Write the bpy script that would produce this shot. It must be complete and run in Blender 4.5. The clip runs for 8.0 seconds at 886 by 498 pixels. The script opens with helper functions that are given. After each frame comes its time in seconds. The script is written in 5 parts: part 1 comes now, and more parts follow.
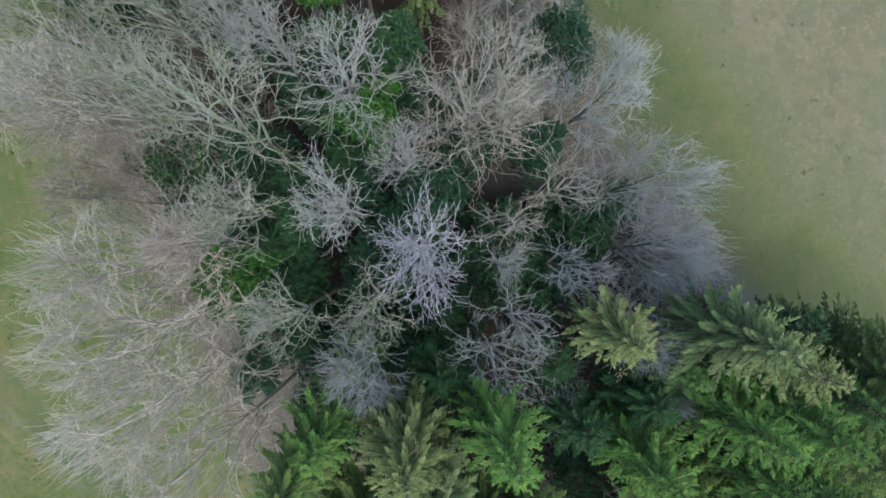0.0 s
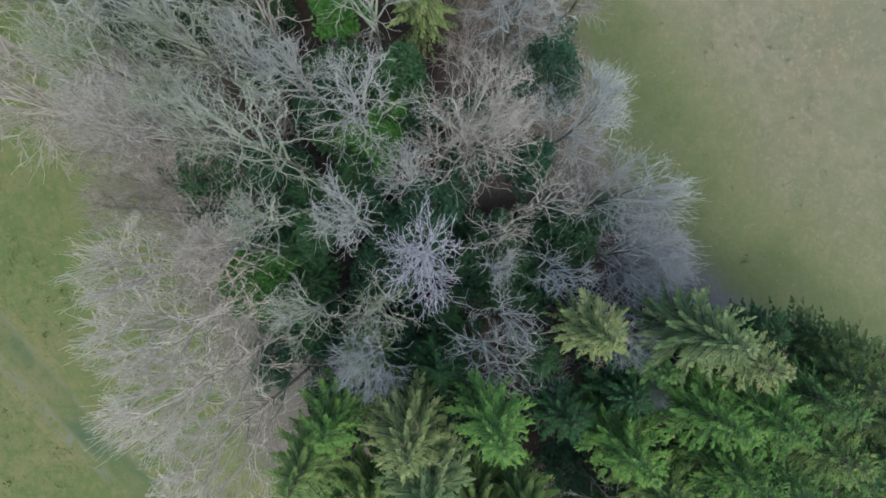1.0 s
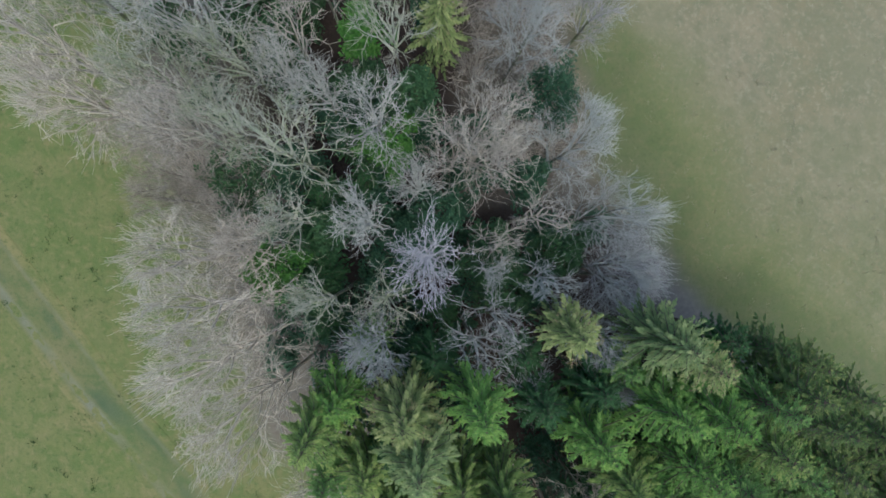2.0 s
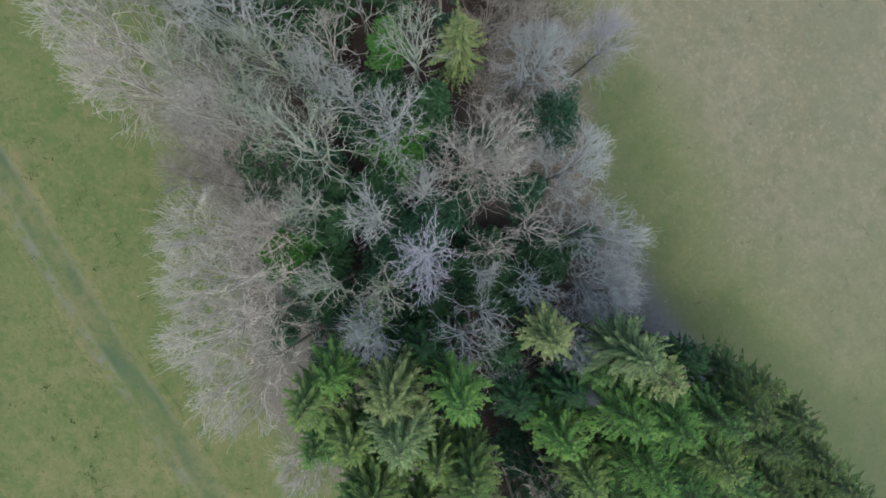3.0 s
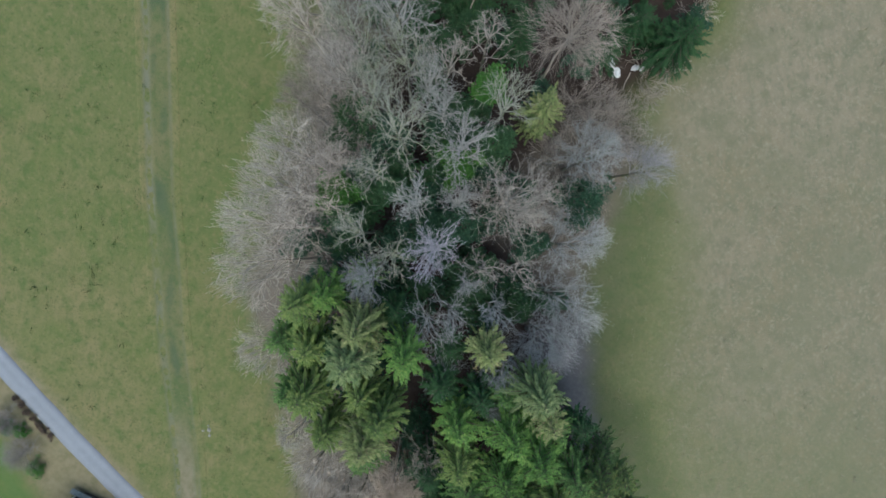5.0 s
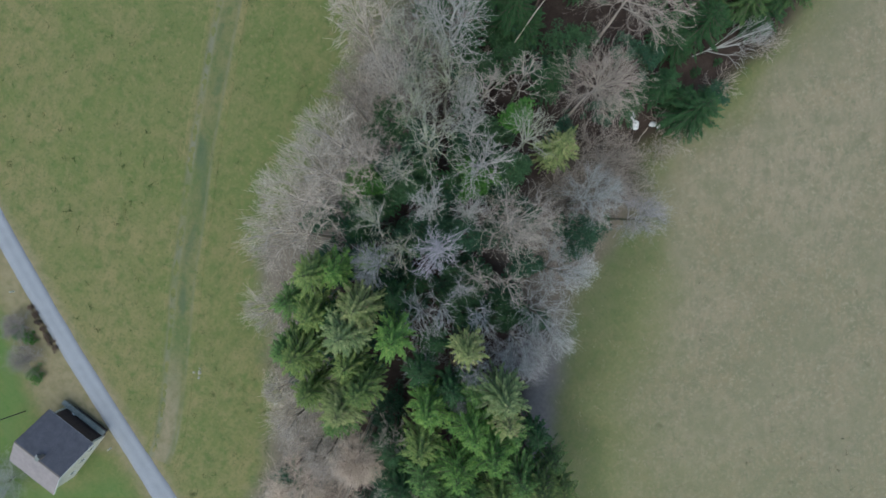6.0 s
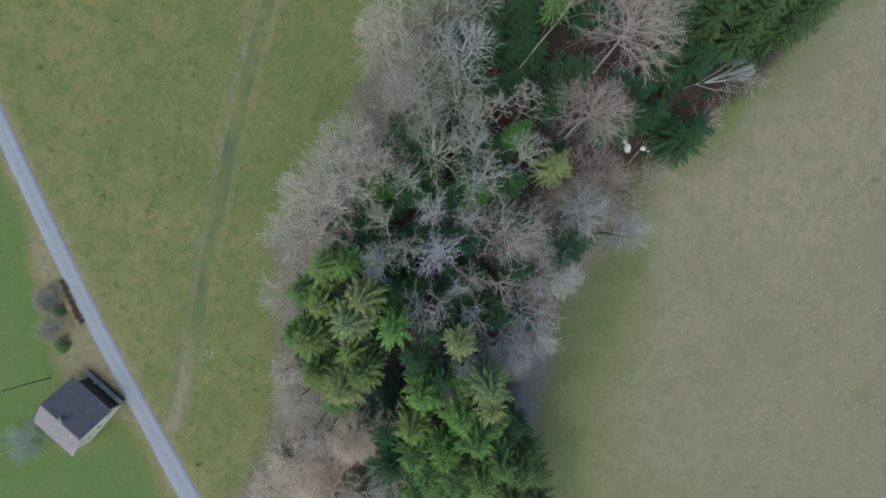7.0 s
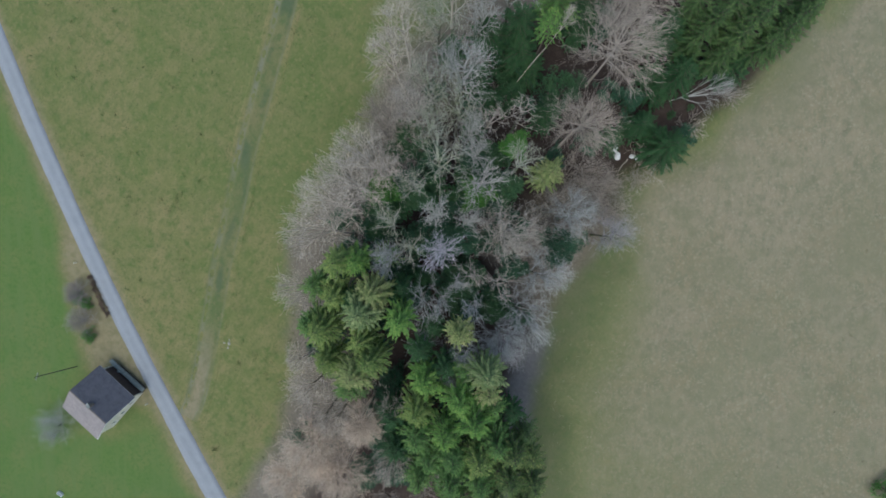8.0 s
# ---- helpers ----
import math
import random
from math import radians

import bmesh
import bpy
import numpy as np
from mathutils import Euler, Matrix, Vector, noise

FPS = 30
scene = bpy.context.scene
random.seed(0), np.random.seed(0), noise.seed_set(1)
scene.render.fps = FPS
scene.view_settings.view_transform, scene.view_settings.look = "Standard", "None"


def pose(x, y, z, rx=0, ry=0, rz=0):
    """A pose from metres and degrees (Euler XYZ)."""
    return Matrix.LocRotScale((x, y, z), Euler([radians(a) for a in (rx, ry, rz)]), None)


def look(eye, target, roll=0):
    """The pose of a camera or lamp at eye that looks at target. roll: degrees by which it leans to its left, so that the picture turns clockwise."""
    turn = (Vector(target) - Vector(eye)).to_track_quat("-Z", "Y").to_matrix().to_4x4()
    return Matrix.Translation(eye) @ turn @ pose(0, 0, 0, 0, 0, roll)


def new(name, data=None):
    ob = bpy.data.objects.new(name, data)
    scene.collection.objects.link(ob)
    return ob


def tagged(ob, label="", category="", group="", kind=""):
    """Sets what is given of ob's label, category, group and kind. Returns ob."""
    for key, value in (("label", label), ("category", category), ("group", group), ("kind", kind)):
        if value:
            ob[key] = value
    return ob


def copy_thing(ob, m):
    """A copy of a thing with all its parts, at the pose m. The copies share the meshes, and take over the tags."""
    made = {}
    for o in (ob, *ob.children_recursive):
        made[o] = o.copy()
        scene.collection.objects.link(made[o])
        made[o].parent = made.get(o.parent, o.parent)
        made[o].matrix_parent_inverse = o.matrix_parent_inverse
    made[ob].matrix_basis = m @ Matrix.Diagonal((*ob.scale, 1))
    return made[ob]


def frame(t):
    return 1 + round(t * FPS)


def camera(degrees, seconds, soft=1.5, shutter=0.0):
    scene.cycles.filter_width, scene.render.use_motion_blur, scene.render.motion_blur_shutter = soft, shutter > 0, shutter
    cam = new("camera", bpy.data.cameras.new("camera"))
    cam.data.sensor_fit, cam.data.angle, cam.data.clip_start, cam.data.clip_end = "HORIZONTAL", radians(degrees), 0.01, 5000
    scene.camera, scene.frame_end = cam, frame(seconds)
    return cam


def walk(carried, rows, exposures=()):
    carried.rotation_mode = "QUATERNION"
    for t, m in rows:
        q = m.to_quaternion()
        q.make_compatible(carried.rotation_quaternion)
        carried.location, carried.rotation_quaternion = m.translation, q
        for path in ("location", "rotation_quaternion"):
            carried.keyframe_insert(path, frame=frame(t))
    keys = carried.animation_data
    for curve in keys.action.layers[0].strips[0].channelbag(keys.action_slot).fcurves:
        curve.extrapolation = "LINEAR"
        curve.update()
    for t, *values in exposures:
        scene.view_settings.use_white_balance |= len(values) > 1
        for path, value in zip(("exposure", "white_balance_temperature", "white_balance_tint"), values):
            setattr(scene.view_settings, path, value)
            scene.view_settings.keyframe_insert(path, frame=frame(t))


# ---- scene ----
cam = camera(88.3, 8.0, soft=1.68)
# seconds, place, turn: a drone that looks down, climbs and turns
ROWS = [
    (0.0, -0.01, 0.00, 65.00, -1.47, -2.08, 0.24),
    (0.5, 0.27, -0.01, 66.83, -0.95, -1.73, 0.48),
    (1.0, 0.28, 0.10, 69.34, -0.69, -1.56, 0.53),
    (1.5, 0.11, 0.30, 72.06, -0.64, -1.47, 2.16),
    (3.0, 0.03, 1.10, 79.33, -1.42, -1.37, 9.73),
    (3.5, -0.11, 1.37, 82.46, -1.66, -1.14, 16.21),
    (4.0, -0.36, 1.27, 85.27, -1.84, -0.91, 23.82),
    (4.5, -0.51, 1.24, 88.33, -1.95, -0.50, 31.55),
    (6.0, -1.02, 1.14, 98.41, -1.44, 0.43, 50.82),
    (6.5, -0.74, 1.61, 102.08, -1.27, 0.71, 53.20),
    (7.0, -0.88, 1.64, 105.98, -1.09, 0.86, 54.26),
    (7.5, -0.59, 1.39, 109.66, -0.85, 0.95, 54.53),
    (8.0, -0.32, 1.28, 113.13, -0.69, 1.09, 54.68),
]
walk(cam, [(t, pose(x, y, z, rx, ry, rz)) for t, x, y, z, rx, ry, rz in ROWS],
     exposures=((0.0, 1.02, 6150, -3), (4.5, 0.82, 6150, -3), (8.0, 0.70, 6150, -2)))

# ---------------------------------------------------------------- light
world = bpy.data.worlds.new("overcast_sky")
scene.world = world
world.use_nodes = True
wn = world.node_tree.nodes
sky = wn.new("ShaderNodeTexSky")
sky.sky_type = "NISHITA"
sky.sun_disc = False
sky.sun_elevation = radians(61)
sky.sun_rotation = radians(150)
sky.air_density, sky.dust_density, sky.ozone_density = 1.0, 3.0, 1.0
world.node_tree.links.new(sky.outputs[0], wn["Background"].inputs["Color"])
wn["Background"].inputs["Strength"].default_value = 0.148
sun_data = bpy.data.lights.new("sun", "SUN")
sun_data.energy, sun_data.angle, sun_data.color = 0.75, radians(50), (1.0, 0.98, 0.95)
sun = new("sun", sun_data)
sun.matrix_world = look((22, -38, 80), (0, 0, 0))


# ---------------------------------------------------------------- helpers
def ground_z(x, y):
    """Height of the sloping meadow; the slope eases out far away."""
    far = 150.0
    return 7.87 - 0.0561 * far * np.tanh(np.asarray(x) / far) + 0.0622 * far * np.tanh(np.asarray(y) / far)


def raw_mesh(name, verts, faces, mat, smooth=False, attrs=()):
    """A mesh from arrays: verts (n, 3), faces (m, 3 or 4), per-point attributes (name, values)."""
    me = bpy.data.meshes.new(name)
    verts, faces = np.asarray(verts, np.float32), np.asarray(faces, np.int32)
    me.vertices.add(len(verts))
    me.vertices.foreach_set("co", verts.ravel())
    k = faces.shape[1]
    me.loops.add(faces.size)
    me.loops.foreach_set("vertex_index", faces.ravel())
    me.polygons.add(len(faces))
    me.polygons.foreach_set("loop_start", np.arange(0, faces.size, k, dtype=np.int32))
    me.polygons.foreach_set("loop_total", np.full(len(faces), k, np.int32))
    me.polygons.foreach_set("use_smooth", np.full(len(faces), smooth))
    for key, values in attrs:
        a = me.attributes.new(key, "FLOAT", "POINT")
        a.data.foreach_set("value", np.asarray(values, np.float32))
    me.materials.append(mat)
    me.update(calc_edges=True)
    return me


def part(name, me, parent, label=""):
    ob = new(name, me)
    ob.parent = parent
    return tagged(ob, label)


def bm_part(name, bm, mat, parent, label=""):
    me = bpy.data.meshes.new(name)
    bm.to_mesh(me)
    bm.free()
    me.materials.append(mat)
    return part(name, me, parent, label)


def thing(name, x, y, z, label, category, group="", turn=0.0):
    ob = new(name)
    ob.empty_display_size = 0.3
    ob.matrix_world = pose(x, y, z, 0, 0, turn)
    return tagged(ob, label, category, group)


def unit(v):
    return v / np.maximum(np.linalg.norm(v, axis=-1, keepdims=True), 1e-9)


def tubes(paths, radii, sides):
    """Round branches along polylines: paths (n, k, 3), radii (n, k). Returns verts and quads."""
    n, k, _ = paths.shape
    tan = unit(np.gradient(paths, axis=1))
    ref = np.where(np.abs(tan[..., 2:3]) > 0.8, np.array([1.0, 0, 0]), np.array([0, 0, 1.0]))
    a = unit(np.cross(tan, ref))
    b = np.cross(tan, a)
    ang = np.arange(sides) * 2 * np.pi / sides
    ring = a[:, :, None] * np.cos(ang)[None, None, :, None] + b[:, :, None] * np.sin(ang)[None, None, :, None]
    verts = paths[:, :, None] + ring * radii[:, :, None, None]
    i = np.arange(n)[:, None, None] * k * sides
    j = np.arange(k - 1)[None, :, None] * sides
    s = np.arange(sides)[None, None, :]
    s2 = (s + 1) % sides
    quads = np.stack([i + j + s, i + j + s2, i + j + sides + s2, i + j + sides + s], -1)
    return verts.reshape(-1, 3), quads.reshape(-1, 4)


def joined(pieces):
    """Several (verts, faces) pairs as one."""
    vs, fs, off = [], [], 0
    for v, f in pieces:
        vs.append(v)
        fs.append(f + off)
        off += len(v)
    return np.concatenate(vs), np.concatenate(fs)


def grow(rng, start, way, length, k, wiggle, up):
    """Branches that wander: start (n, 3), way (n, 3), length (n,)."""
    p, d, out = start, unit(way), [start]
    for _ in range(k - 1):
        d = unit(d + wiggle * rng.normal(size=d.shape) + np.array([0, 0, up]))
        p = p + d * (length / (k - 1))[:, None]
        out.append(p)
    return np.stack(out, 1)


def offshoots(rng, parent, count, lo, spread, up):
    """Places and ways of side branches on every parent path; also how far along each one sits."""
    n, k, _ = parent.shape
    s = (lo + (1 - lo) * (np.arange(count)[None, :] + rng.uniform(0, 1, (n, count))) / count).clip(0, 0.999)
    at = s * (k - 1)
    i = at.astype(int)
    f = (at - i)[..., None]
    rows = np.arange(n)[:, None]
    a, b = parent[rows, i], parent[rows, i + 1]
    tan = unit(b - a)
    side = unit(np.cross(tan, rng.normal(size=tan.shape)))
    way = unit(tan * (1 - 0.35 * spread) + side * spread + np.array([0, 0, up]))
    return (a + (b - a) * f).reshape(-1, 3), way.reshape(-1, 3), s.reshape(-1)


# ---------------------------------------------------------------- materials
def material(name, rough=0.9):
    m = bpy.data.materials.new(name)
    m.use_nodes = True
    b = m.node_tree.nodes["Principled BSDF"]
    b.inputs["Roughness"].default_value = rough
    b.inputs["Specular IOR Level"].default_value = 0.25
    return m, m.node_tree.nodes, m.node_tree.links, b


def node(nodes, kind, **inputs):
    n = nodes.new(kind)
    for key, value in inputs.items():
        n.inputs[key].default_value = value
    return n


def mix(nodes, links, fac, a, b, blend="MIX"):
    n = nodes.new("ShaderNodeMix")
    n.data_type, n.blend_type = "RGBA", blend
    for sock, v in ((n.inputs[0], fac), (n.inputs[6], a), (n.inputs[7], b)):
        if isinstance(v, (int, float)):
            sock.default_value = v
        elif isinstance(v, tuple):
            sock.default_value = (*v, 1) if len(v) == 3 else v
        else:
            links.new(v, sock)
    return n.outputs[2]


def noise_fac(nodes, links, scale, lo, hi, detail=4.0, rough=0.6, stretch=None):
    """World-size noise, sharpened between lo and hi, as a 0 to 1 factor."""
    geo = nodes.new("ShaderNodeNewGeometry")
    vec = geo.outputs["Position"]
    if stretch:
        mp = nodes.new("ShaderNodeMapping")
        mp.vector_type = "TEXTURE"
        mp.inputs["Scale"].default_value = stretch[0]
        mp.inputs["Rotation"].default_value = (0, 0, radians(stretch[1]))
        links.new(vec, mp.inputs["Vector"])
        vec = mp.outputs[0]
    t = node(nodes, "ShaderNodeTexNoise", Scale=scale, Detail=detail, Roughness=rough)
    links.new(vec, t.inputs["Vector"])
    r = nodes.new("ShaderNodeMapRange")
    r.inputs[1].default_value, r.inputs[2].default_value = lo, hi
    links.new(t.outputs["Fac"], r.inputs[0])
    return r.outputs[0]


def math_node(nodes, links, op, a, b=0.0):
    n = nodes.new("ShaderNodeMath")
    n.operation = op
    n.use_clamp = op in ("MULTIPLY", "ADD", "SUBTRACT")
    for sock, v in ((n.inputs[0], a), (n.inputs[1], b)):
        if isinstance(v, (int, float)):
            sock.default_value = v
        else:
            links.new(v, sock)
    return n.outputs[0]


def attr_fac(nodes, key):
    a = nodes.new("ShaderNodeAttribute")
    a.attribute_name = key
    return a.outputs["Fac"]


def bark(name, pale, dark, moss=None):
    m, n, l, b = material(name, 0.92)
    c = mix(n, l, noise_fac(n, l, 1.6, 0.35, 0.65), pale, dark)
    c = mix(n, l, noise_fac(n, l, 14.0, 0.4, 0.75), c, tuple(0.75 * v for v in pale))
    if moss:
        c = mix(n, l, noise_fac(n, l, 0.7, 0.45, 0.62), c, moss)
    info = n.new("ShaderNodeObjectInfo")
    c = mix(n, l, math_node(n, l, "MULTIPLY", info.outputs["Random"], 0.35), c, tuple(0.62 * v for v in pale))
    l.new(c, b.inputs["Base Color"])
    return m


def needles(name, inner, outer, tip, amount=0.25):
    """Foliage: darker old growth within, fresher growth at the ends of the sprays. On trees the mask also holds painted
    crown light.
    """
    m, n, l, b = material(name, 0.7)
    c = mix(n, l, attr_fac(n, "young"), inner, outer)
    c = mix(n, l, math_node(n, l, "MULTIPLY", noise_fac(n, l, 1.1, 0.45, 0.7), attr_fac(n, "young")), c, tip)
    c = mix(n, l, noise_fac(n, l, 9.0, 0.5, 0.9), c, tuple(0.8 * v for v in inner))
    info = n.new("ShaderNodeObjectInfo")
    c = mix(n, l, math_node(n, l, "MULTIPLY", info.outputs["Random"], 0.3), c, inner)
    l.new(c, b.inputs["Base Color"])
    bump = node(n, "ShaderNodeBump", Strength=0.9, Distance=0.05)
    l.new(noise_fac(n, l, 11.0, 0.3, 0.7, 3.0, 0.65), bump.inputs["Height"])
    l.new(bump.outputs[0], b.inputs["Normal"])
    tr = n.new("ShaderNodeBsdfTranslucent")
    l.new(c, tr.inputs["Color"])
    ms = n.new("ShaderNodeMixShader")
    ms.inputs[0].default_value = amount
    l.new(b.outputs[0], ms.inputs[1])
    l.new(tr.outputs[0], ms.inputs[2])
    l.new(ms.outputs[0], n["Material Output"].inputs["Surface"])
    return m


def plain(name, colour, second, scale=2.0, rough=0.85, metal=0.0):
    m, n, l, b = material(name, rough)
    c = mix(n, l, noise_fac(n, l, scale, 0.35, 0.7), colour, second)
    c = mix(n, l, noise_fac(n, l, scale * 9, 0.45, 0.8), c, tuple(0.7 * v for v in second))
    l.new(c, b.inputs["Base Color"])
    b.inputs["Metallic"].default_value = metal
    return m


BARK_PALE = bark("lichen_grey_bark", (0.48, 0.465, 0.435), (0.345, 0.33, 0.305))
BARK_OAK = bark("pale_brown_bark", (0.50, 0.447, 0.395), (0.335, 0.29, 0.25))
BARK_TAN = bark("tan_grey_bark", (0.63, 0.555, 0.48), (0.49, 0.42, 0.36))
BARK_BROWN = bark("brown_twig_bark", (0.47, 0.405, 0.35), (0.35, 0.295, 0.255))
BARK_BEIGE = bark("beige_twig_bark", (0.70, 0.575, 0.465), (0.56, 0.45, 0.36))
BARK_GREY = bark("grey_bark", (0.47, 0.468, 0.455), (0.33, 0.328, 0.318))
BARK_GREEN = bark("mossy_grey_bark", (0.47, 0.45, 0.385), (0.32, 0.31, 0.26), (0.25, 0.29, 0.165))
BARK_VIOLET = bark("violet_grey_twig_bark", (0.44, 0.415, 0.44), (0.32, 0.30, 0.32))
BARK_LILAC = bark("violet_white_bark", (0.52, 0.49, 0.53), (0.38, 0.355, 0.39))
BARK_TRUNK = bark("dark_mossy_trunk_bark", (0.20, 0.18, 0.155), (0.12, 0.11, 0.09), (0.10, 0.12, 0.06))
BARK_DARK = bark("dark_conifer_bark", (0.13, 0.10, 0.085), (0.07, 0.055, 0.045))
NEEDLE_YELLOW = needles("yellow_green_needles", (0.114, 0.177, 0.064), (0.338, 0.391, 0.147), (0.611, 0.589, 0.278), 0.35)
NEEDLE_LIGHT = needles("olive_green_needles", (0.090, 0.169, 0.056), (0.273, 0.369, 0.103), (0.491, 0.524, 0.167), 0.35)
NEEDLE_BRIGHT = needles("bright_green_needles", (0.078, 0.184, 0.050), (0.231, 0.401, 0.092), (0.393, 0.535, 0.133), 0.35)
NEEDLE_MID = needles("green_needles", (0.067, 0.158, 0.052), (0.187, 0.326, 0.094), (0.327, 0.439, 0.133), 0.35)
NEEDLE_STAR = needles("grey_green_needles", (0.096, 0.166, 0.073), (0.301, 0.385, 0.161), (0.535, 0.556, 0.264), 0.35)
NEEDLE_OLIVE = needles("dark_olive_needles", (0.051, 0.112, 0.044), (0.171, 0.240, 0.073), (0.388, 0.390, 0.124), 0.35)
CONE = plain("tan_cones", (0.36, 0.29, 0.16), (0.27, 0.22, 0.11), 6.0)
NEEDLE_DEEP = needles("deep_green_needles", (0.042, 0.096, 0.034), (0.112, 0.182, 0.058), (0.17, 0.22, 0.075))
# dark needles: the firs' own colour; on understorey spruces shade is put into it
NEEDLE_DARK_SHADED = needles("shaded_dark_needles", (0.023, 0.070, 0.028), (0.051, 0.122, 0.044), (0.073, 0.143, 0.051))
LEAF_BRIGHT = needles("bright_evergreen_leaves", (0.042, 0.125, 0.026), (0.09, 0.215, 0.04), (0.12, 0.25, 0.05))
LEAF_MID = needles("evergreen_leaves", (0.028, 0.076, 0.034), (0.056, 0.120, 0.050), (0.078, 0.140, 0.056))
# the shade of the wood floor is put into this leaf colour
LEAF_SHADED = needles("shaded_evergreen_leaves", (0.023, 0.066, 0.039), (0.047, 0.108, 0.058), (0.063, 0.126, 0.063))


# ---------------------------------------------------------------- ground
def smooth01(v, lo, hi):
    t = np.clip((v - lo) / (hi - lo), 0, 1)
    return t * t * (3 - 2 * t)


def line_distance(x, y, pts):
    """Distance from places to a polyline."""
    best = np.full(np.shape(x), 1e9)
    for (ax, ay), (bx, by) in zip(pts[:-1], pts[1:]):
        dx, dy = bx - ax, by - ay
        t = np.clip(((x - ax) * dx + (y - ay) * dy) / (dx * dx + dy * dy), 0, 1)
        best = np.minimum(best, np.hypot(x - ax - t * dx, y - ay - t * dy))
    return best


def side_of(x, y, pts):
    """Signed distance to a polyline that goes on straight at its ends: plus to the right of its course."""
    d, s = np.full(np.shape(x), 1e9), np.zeros(np.shape(x))
    last = len(pts) - 2
    for i, ((ax, ay), (bx, by)) in enumerate(zip(pts[:-1], pts[1:])):
        dx, dy = bx - ax, by - ay
        t = ((x - ax) * dx + (y - ay) * dy) / (dx * dx + dy * dy)
        t = np.clip(t, -99 if i == 0 else 0, 99 if i == last else 1)
        e = np.hypot(x - ax - t * dx, y - ay - t * dy)
        c = ((x - ax) * dy - (y - ay) * dx) / math.hypot(dx, dy)
        near = e < d
        d, s = np.where(near, e, d), np.where(near, np.sign(c), s)
    return d * s


ROAD = [(-150, -42.75), (-92.8, -58.55), (-82.3, -61.55), (-71.2, -64.35), (-60.2, -67.05), (-49.2, -69.75), (-37.5, -72.45), (-25.8, -74.85), (-13.6, -77.15), (-1.4, -79.35), (11.5, -81.65), (60, -88.75), (150, -96.75)]
TRACK = [(-120, 70), (-66, 3), (-56.5, -9.5), (-45.5, -24.2), (-36.8, -34.5), (-30.5, -42.3), (-22.7, -51), (-10.4, -64.7), (-3.5, -73.3), (-1.5, -79)]
WOOD_LEFT = [(30, -95), (13, -58), (3, -46), (-9, -38), (-21, -29), (-27, -14), (-31, 0), (-36, 10), (-40, 22), (-45, 60), (-50, 110)]
WOOD_RIGHT = [(75, -34), (52, -11), (39, -2), (33, 8), (28, 18), (26, 28), (19, 38), (15, 44), (17, 52), (16, 64), (12, 80), (6, 110)]

inner = np.arange(-126, 126.1, 1.5)
outer = 126 + 6 * 1.28 ** np.arange(1, 25)
axis = np.concatenate([-outer[::-1], inner, outer])
gx, gy = np.meshgrid(axis, axis)
gx, gy = gx.ravel(), gy.ravel()
gz = ground_z(gx, gy)
rough_ground = np.array([noise.noise((x * 0.09, y * 0.09, 3.0)) + 0.5 * noise.noise((x * 0.31, y * 0.31, 7.0)) for x, y in zip(gx, gy)])
to_road, to_track = line_distance(gx, gy, ROAD), line_distance(gx, gy, TRACK)
wobble = 2.2 * rough_ground
left_in, right_in = side_of(gx, gy, WOOD_LEFT), -side_of(gx, gy, WOOD_RIGHT)
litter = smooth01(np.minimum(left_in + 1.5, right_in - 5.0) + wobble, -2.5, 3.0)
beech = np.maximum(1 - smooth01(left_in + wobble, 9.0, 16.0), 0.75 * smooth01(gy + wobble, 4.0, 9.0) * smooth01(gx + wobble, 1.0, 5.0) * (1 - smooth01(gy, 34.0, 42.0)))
grey_strip = smooth01(right_in + 0.8 * wobble, -1.0, 3.5) * (1 - smooth01(right_in, 5.0, 9.0)) * (1 - smooth01(gy, 2.0, 12.0))
beyond_road = side_of(gx, gy, ROAD)
lawn_edge = 2.5 + 7.0 * smooth01(gx, -62.0, -40.0) + 3.5 * smooth01(gx, -40.0, -26.0) - 9.5 * smooth01(gx, -19.0, -9.0)
lush = smooth01(beyond_road - lawn_edge + 0.8 * wobble, 0.0, 3.5) * (0.45 + 0.55 * smooth01(np.hypot(gx + 16.5, gy + 89.5) + 1.5 * wobble, 7.5, 12.0))
fresh = 0.5 * smooth01(to_road + 3 * wobble, 18.0, 62.0)
near_end = smooth01(gy, 22.0, 42.0)
low_end = 1 - smooth01(gy + wobble, -26.0, 2.0)
pale = smooth01(-right_in + 2 * wobble, -4.0 - 3.0 * near_end, 25.0 - 22.0 * near_end) * (0.30 + 0.70 * smooth01(gy - 0.25 * gx + 3 * wobble, -50.0, 22.0))
fringe = smooth01(-right_in + wobble, -9.0, -4.0) * (1 - smooth01(-right_in + 2.2 * wobble, -1.0 + 2 * near_end, 10.0 - 5.5 * near_end + 36 * low_end)) * (1 - 0.8 * near_end)
verge = np.maximum(1 - smooth01(to_road + 0.25 * wobble, 1.7, 4.2), 0.85 * smooth01(beyond_road, 0, 2) * (1 - smooth01(beyond_road - lawn_edge + 0.6 * wobble, -1.5, 1.5)))
gz = gz + 0.22 * rough_ground * smooth01(to_road, 3.0, 9.0) * smooth01(np.hypot(gx + 17.7, gy + 87.5), 9, 16)
n_axis = len(axis)
ii, jj = np.meshgrid(np.arange(n_axis - 1), np.arange(n_axis - 1))
q = (jj * n_axis + ii).ravel()
ground_faces = np.stack([q, q + 1, q + n_axis + 1, q + n_axis], -1)

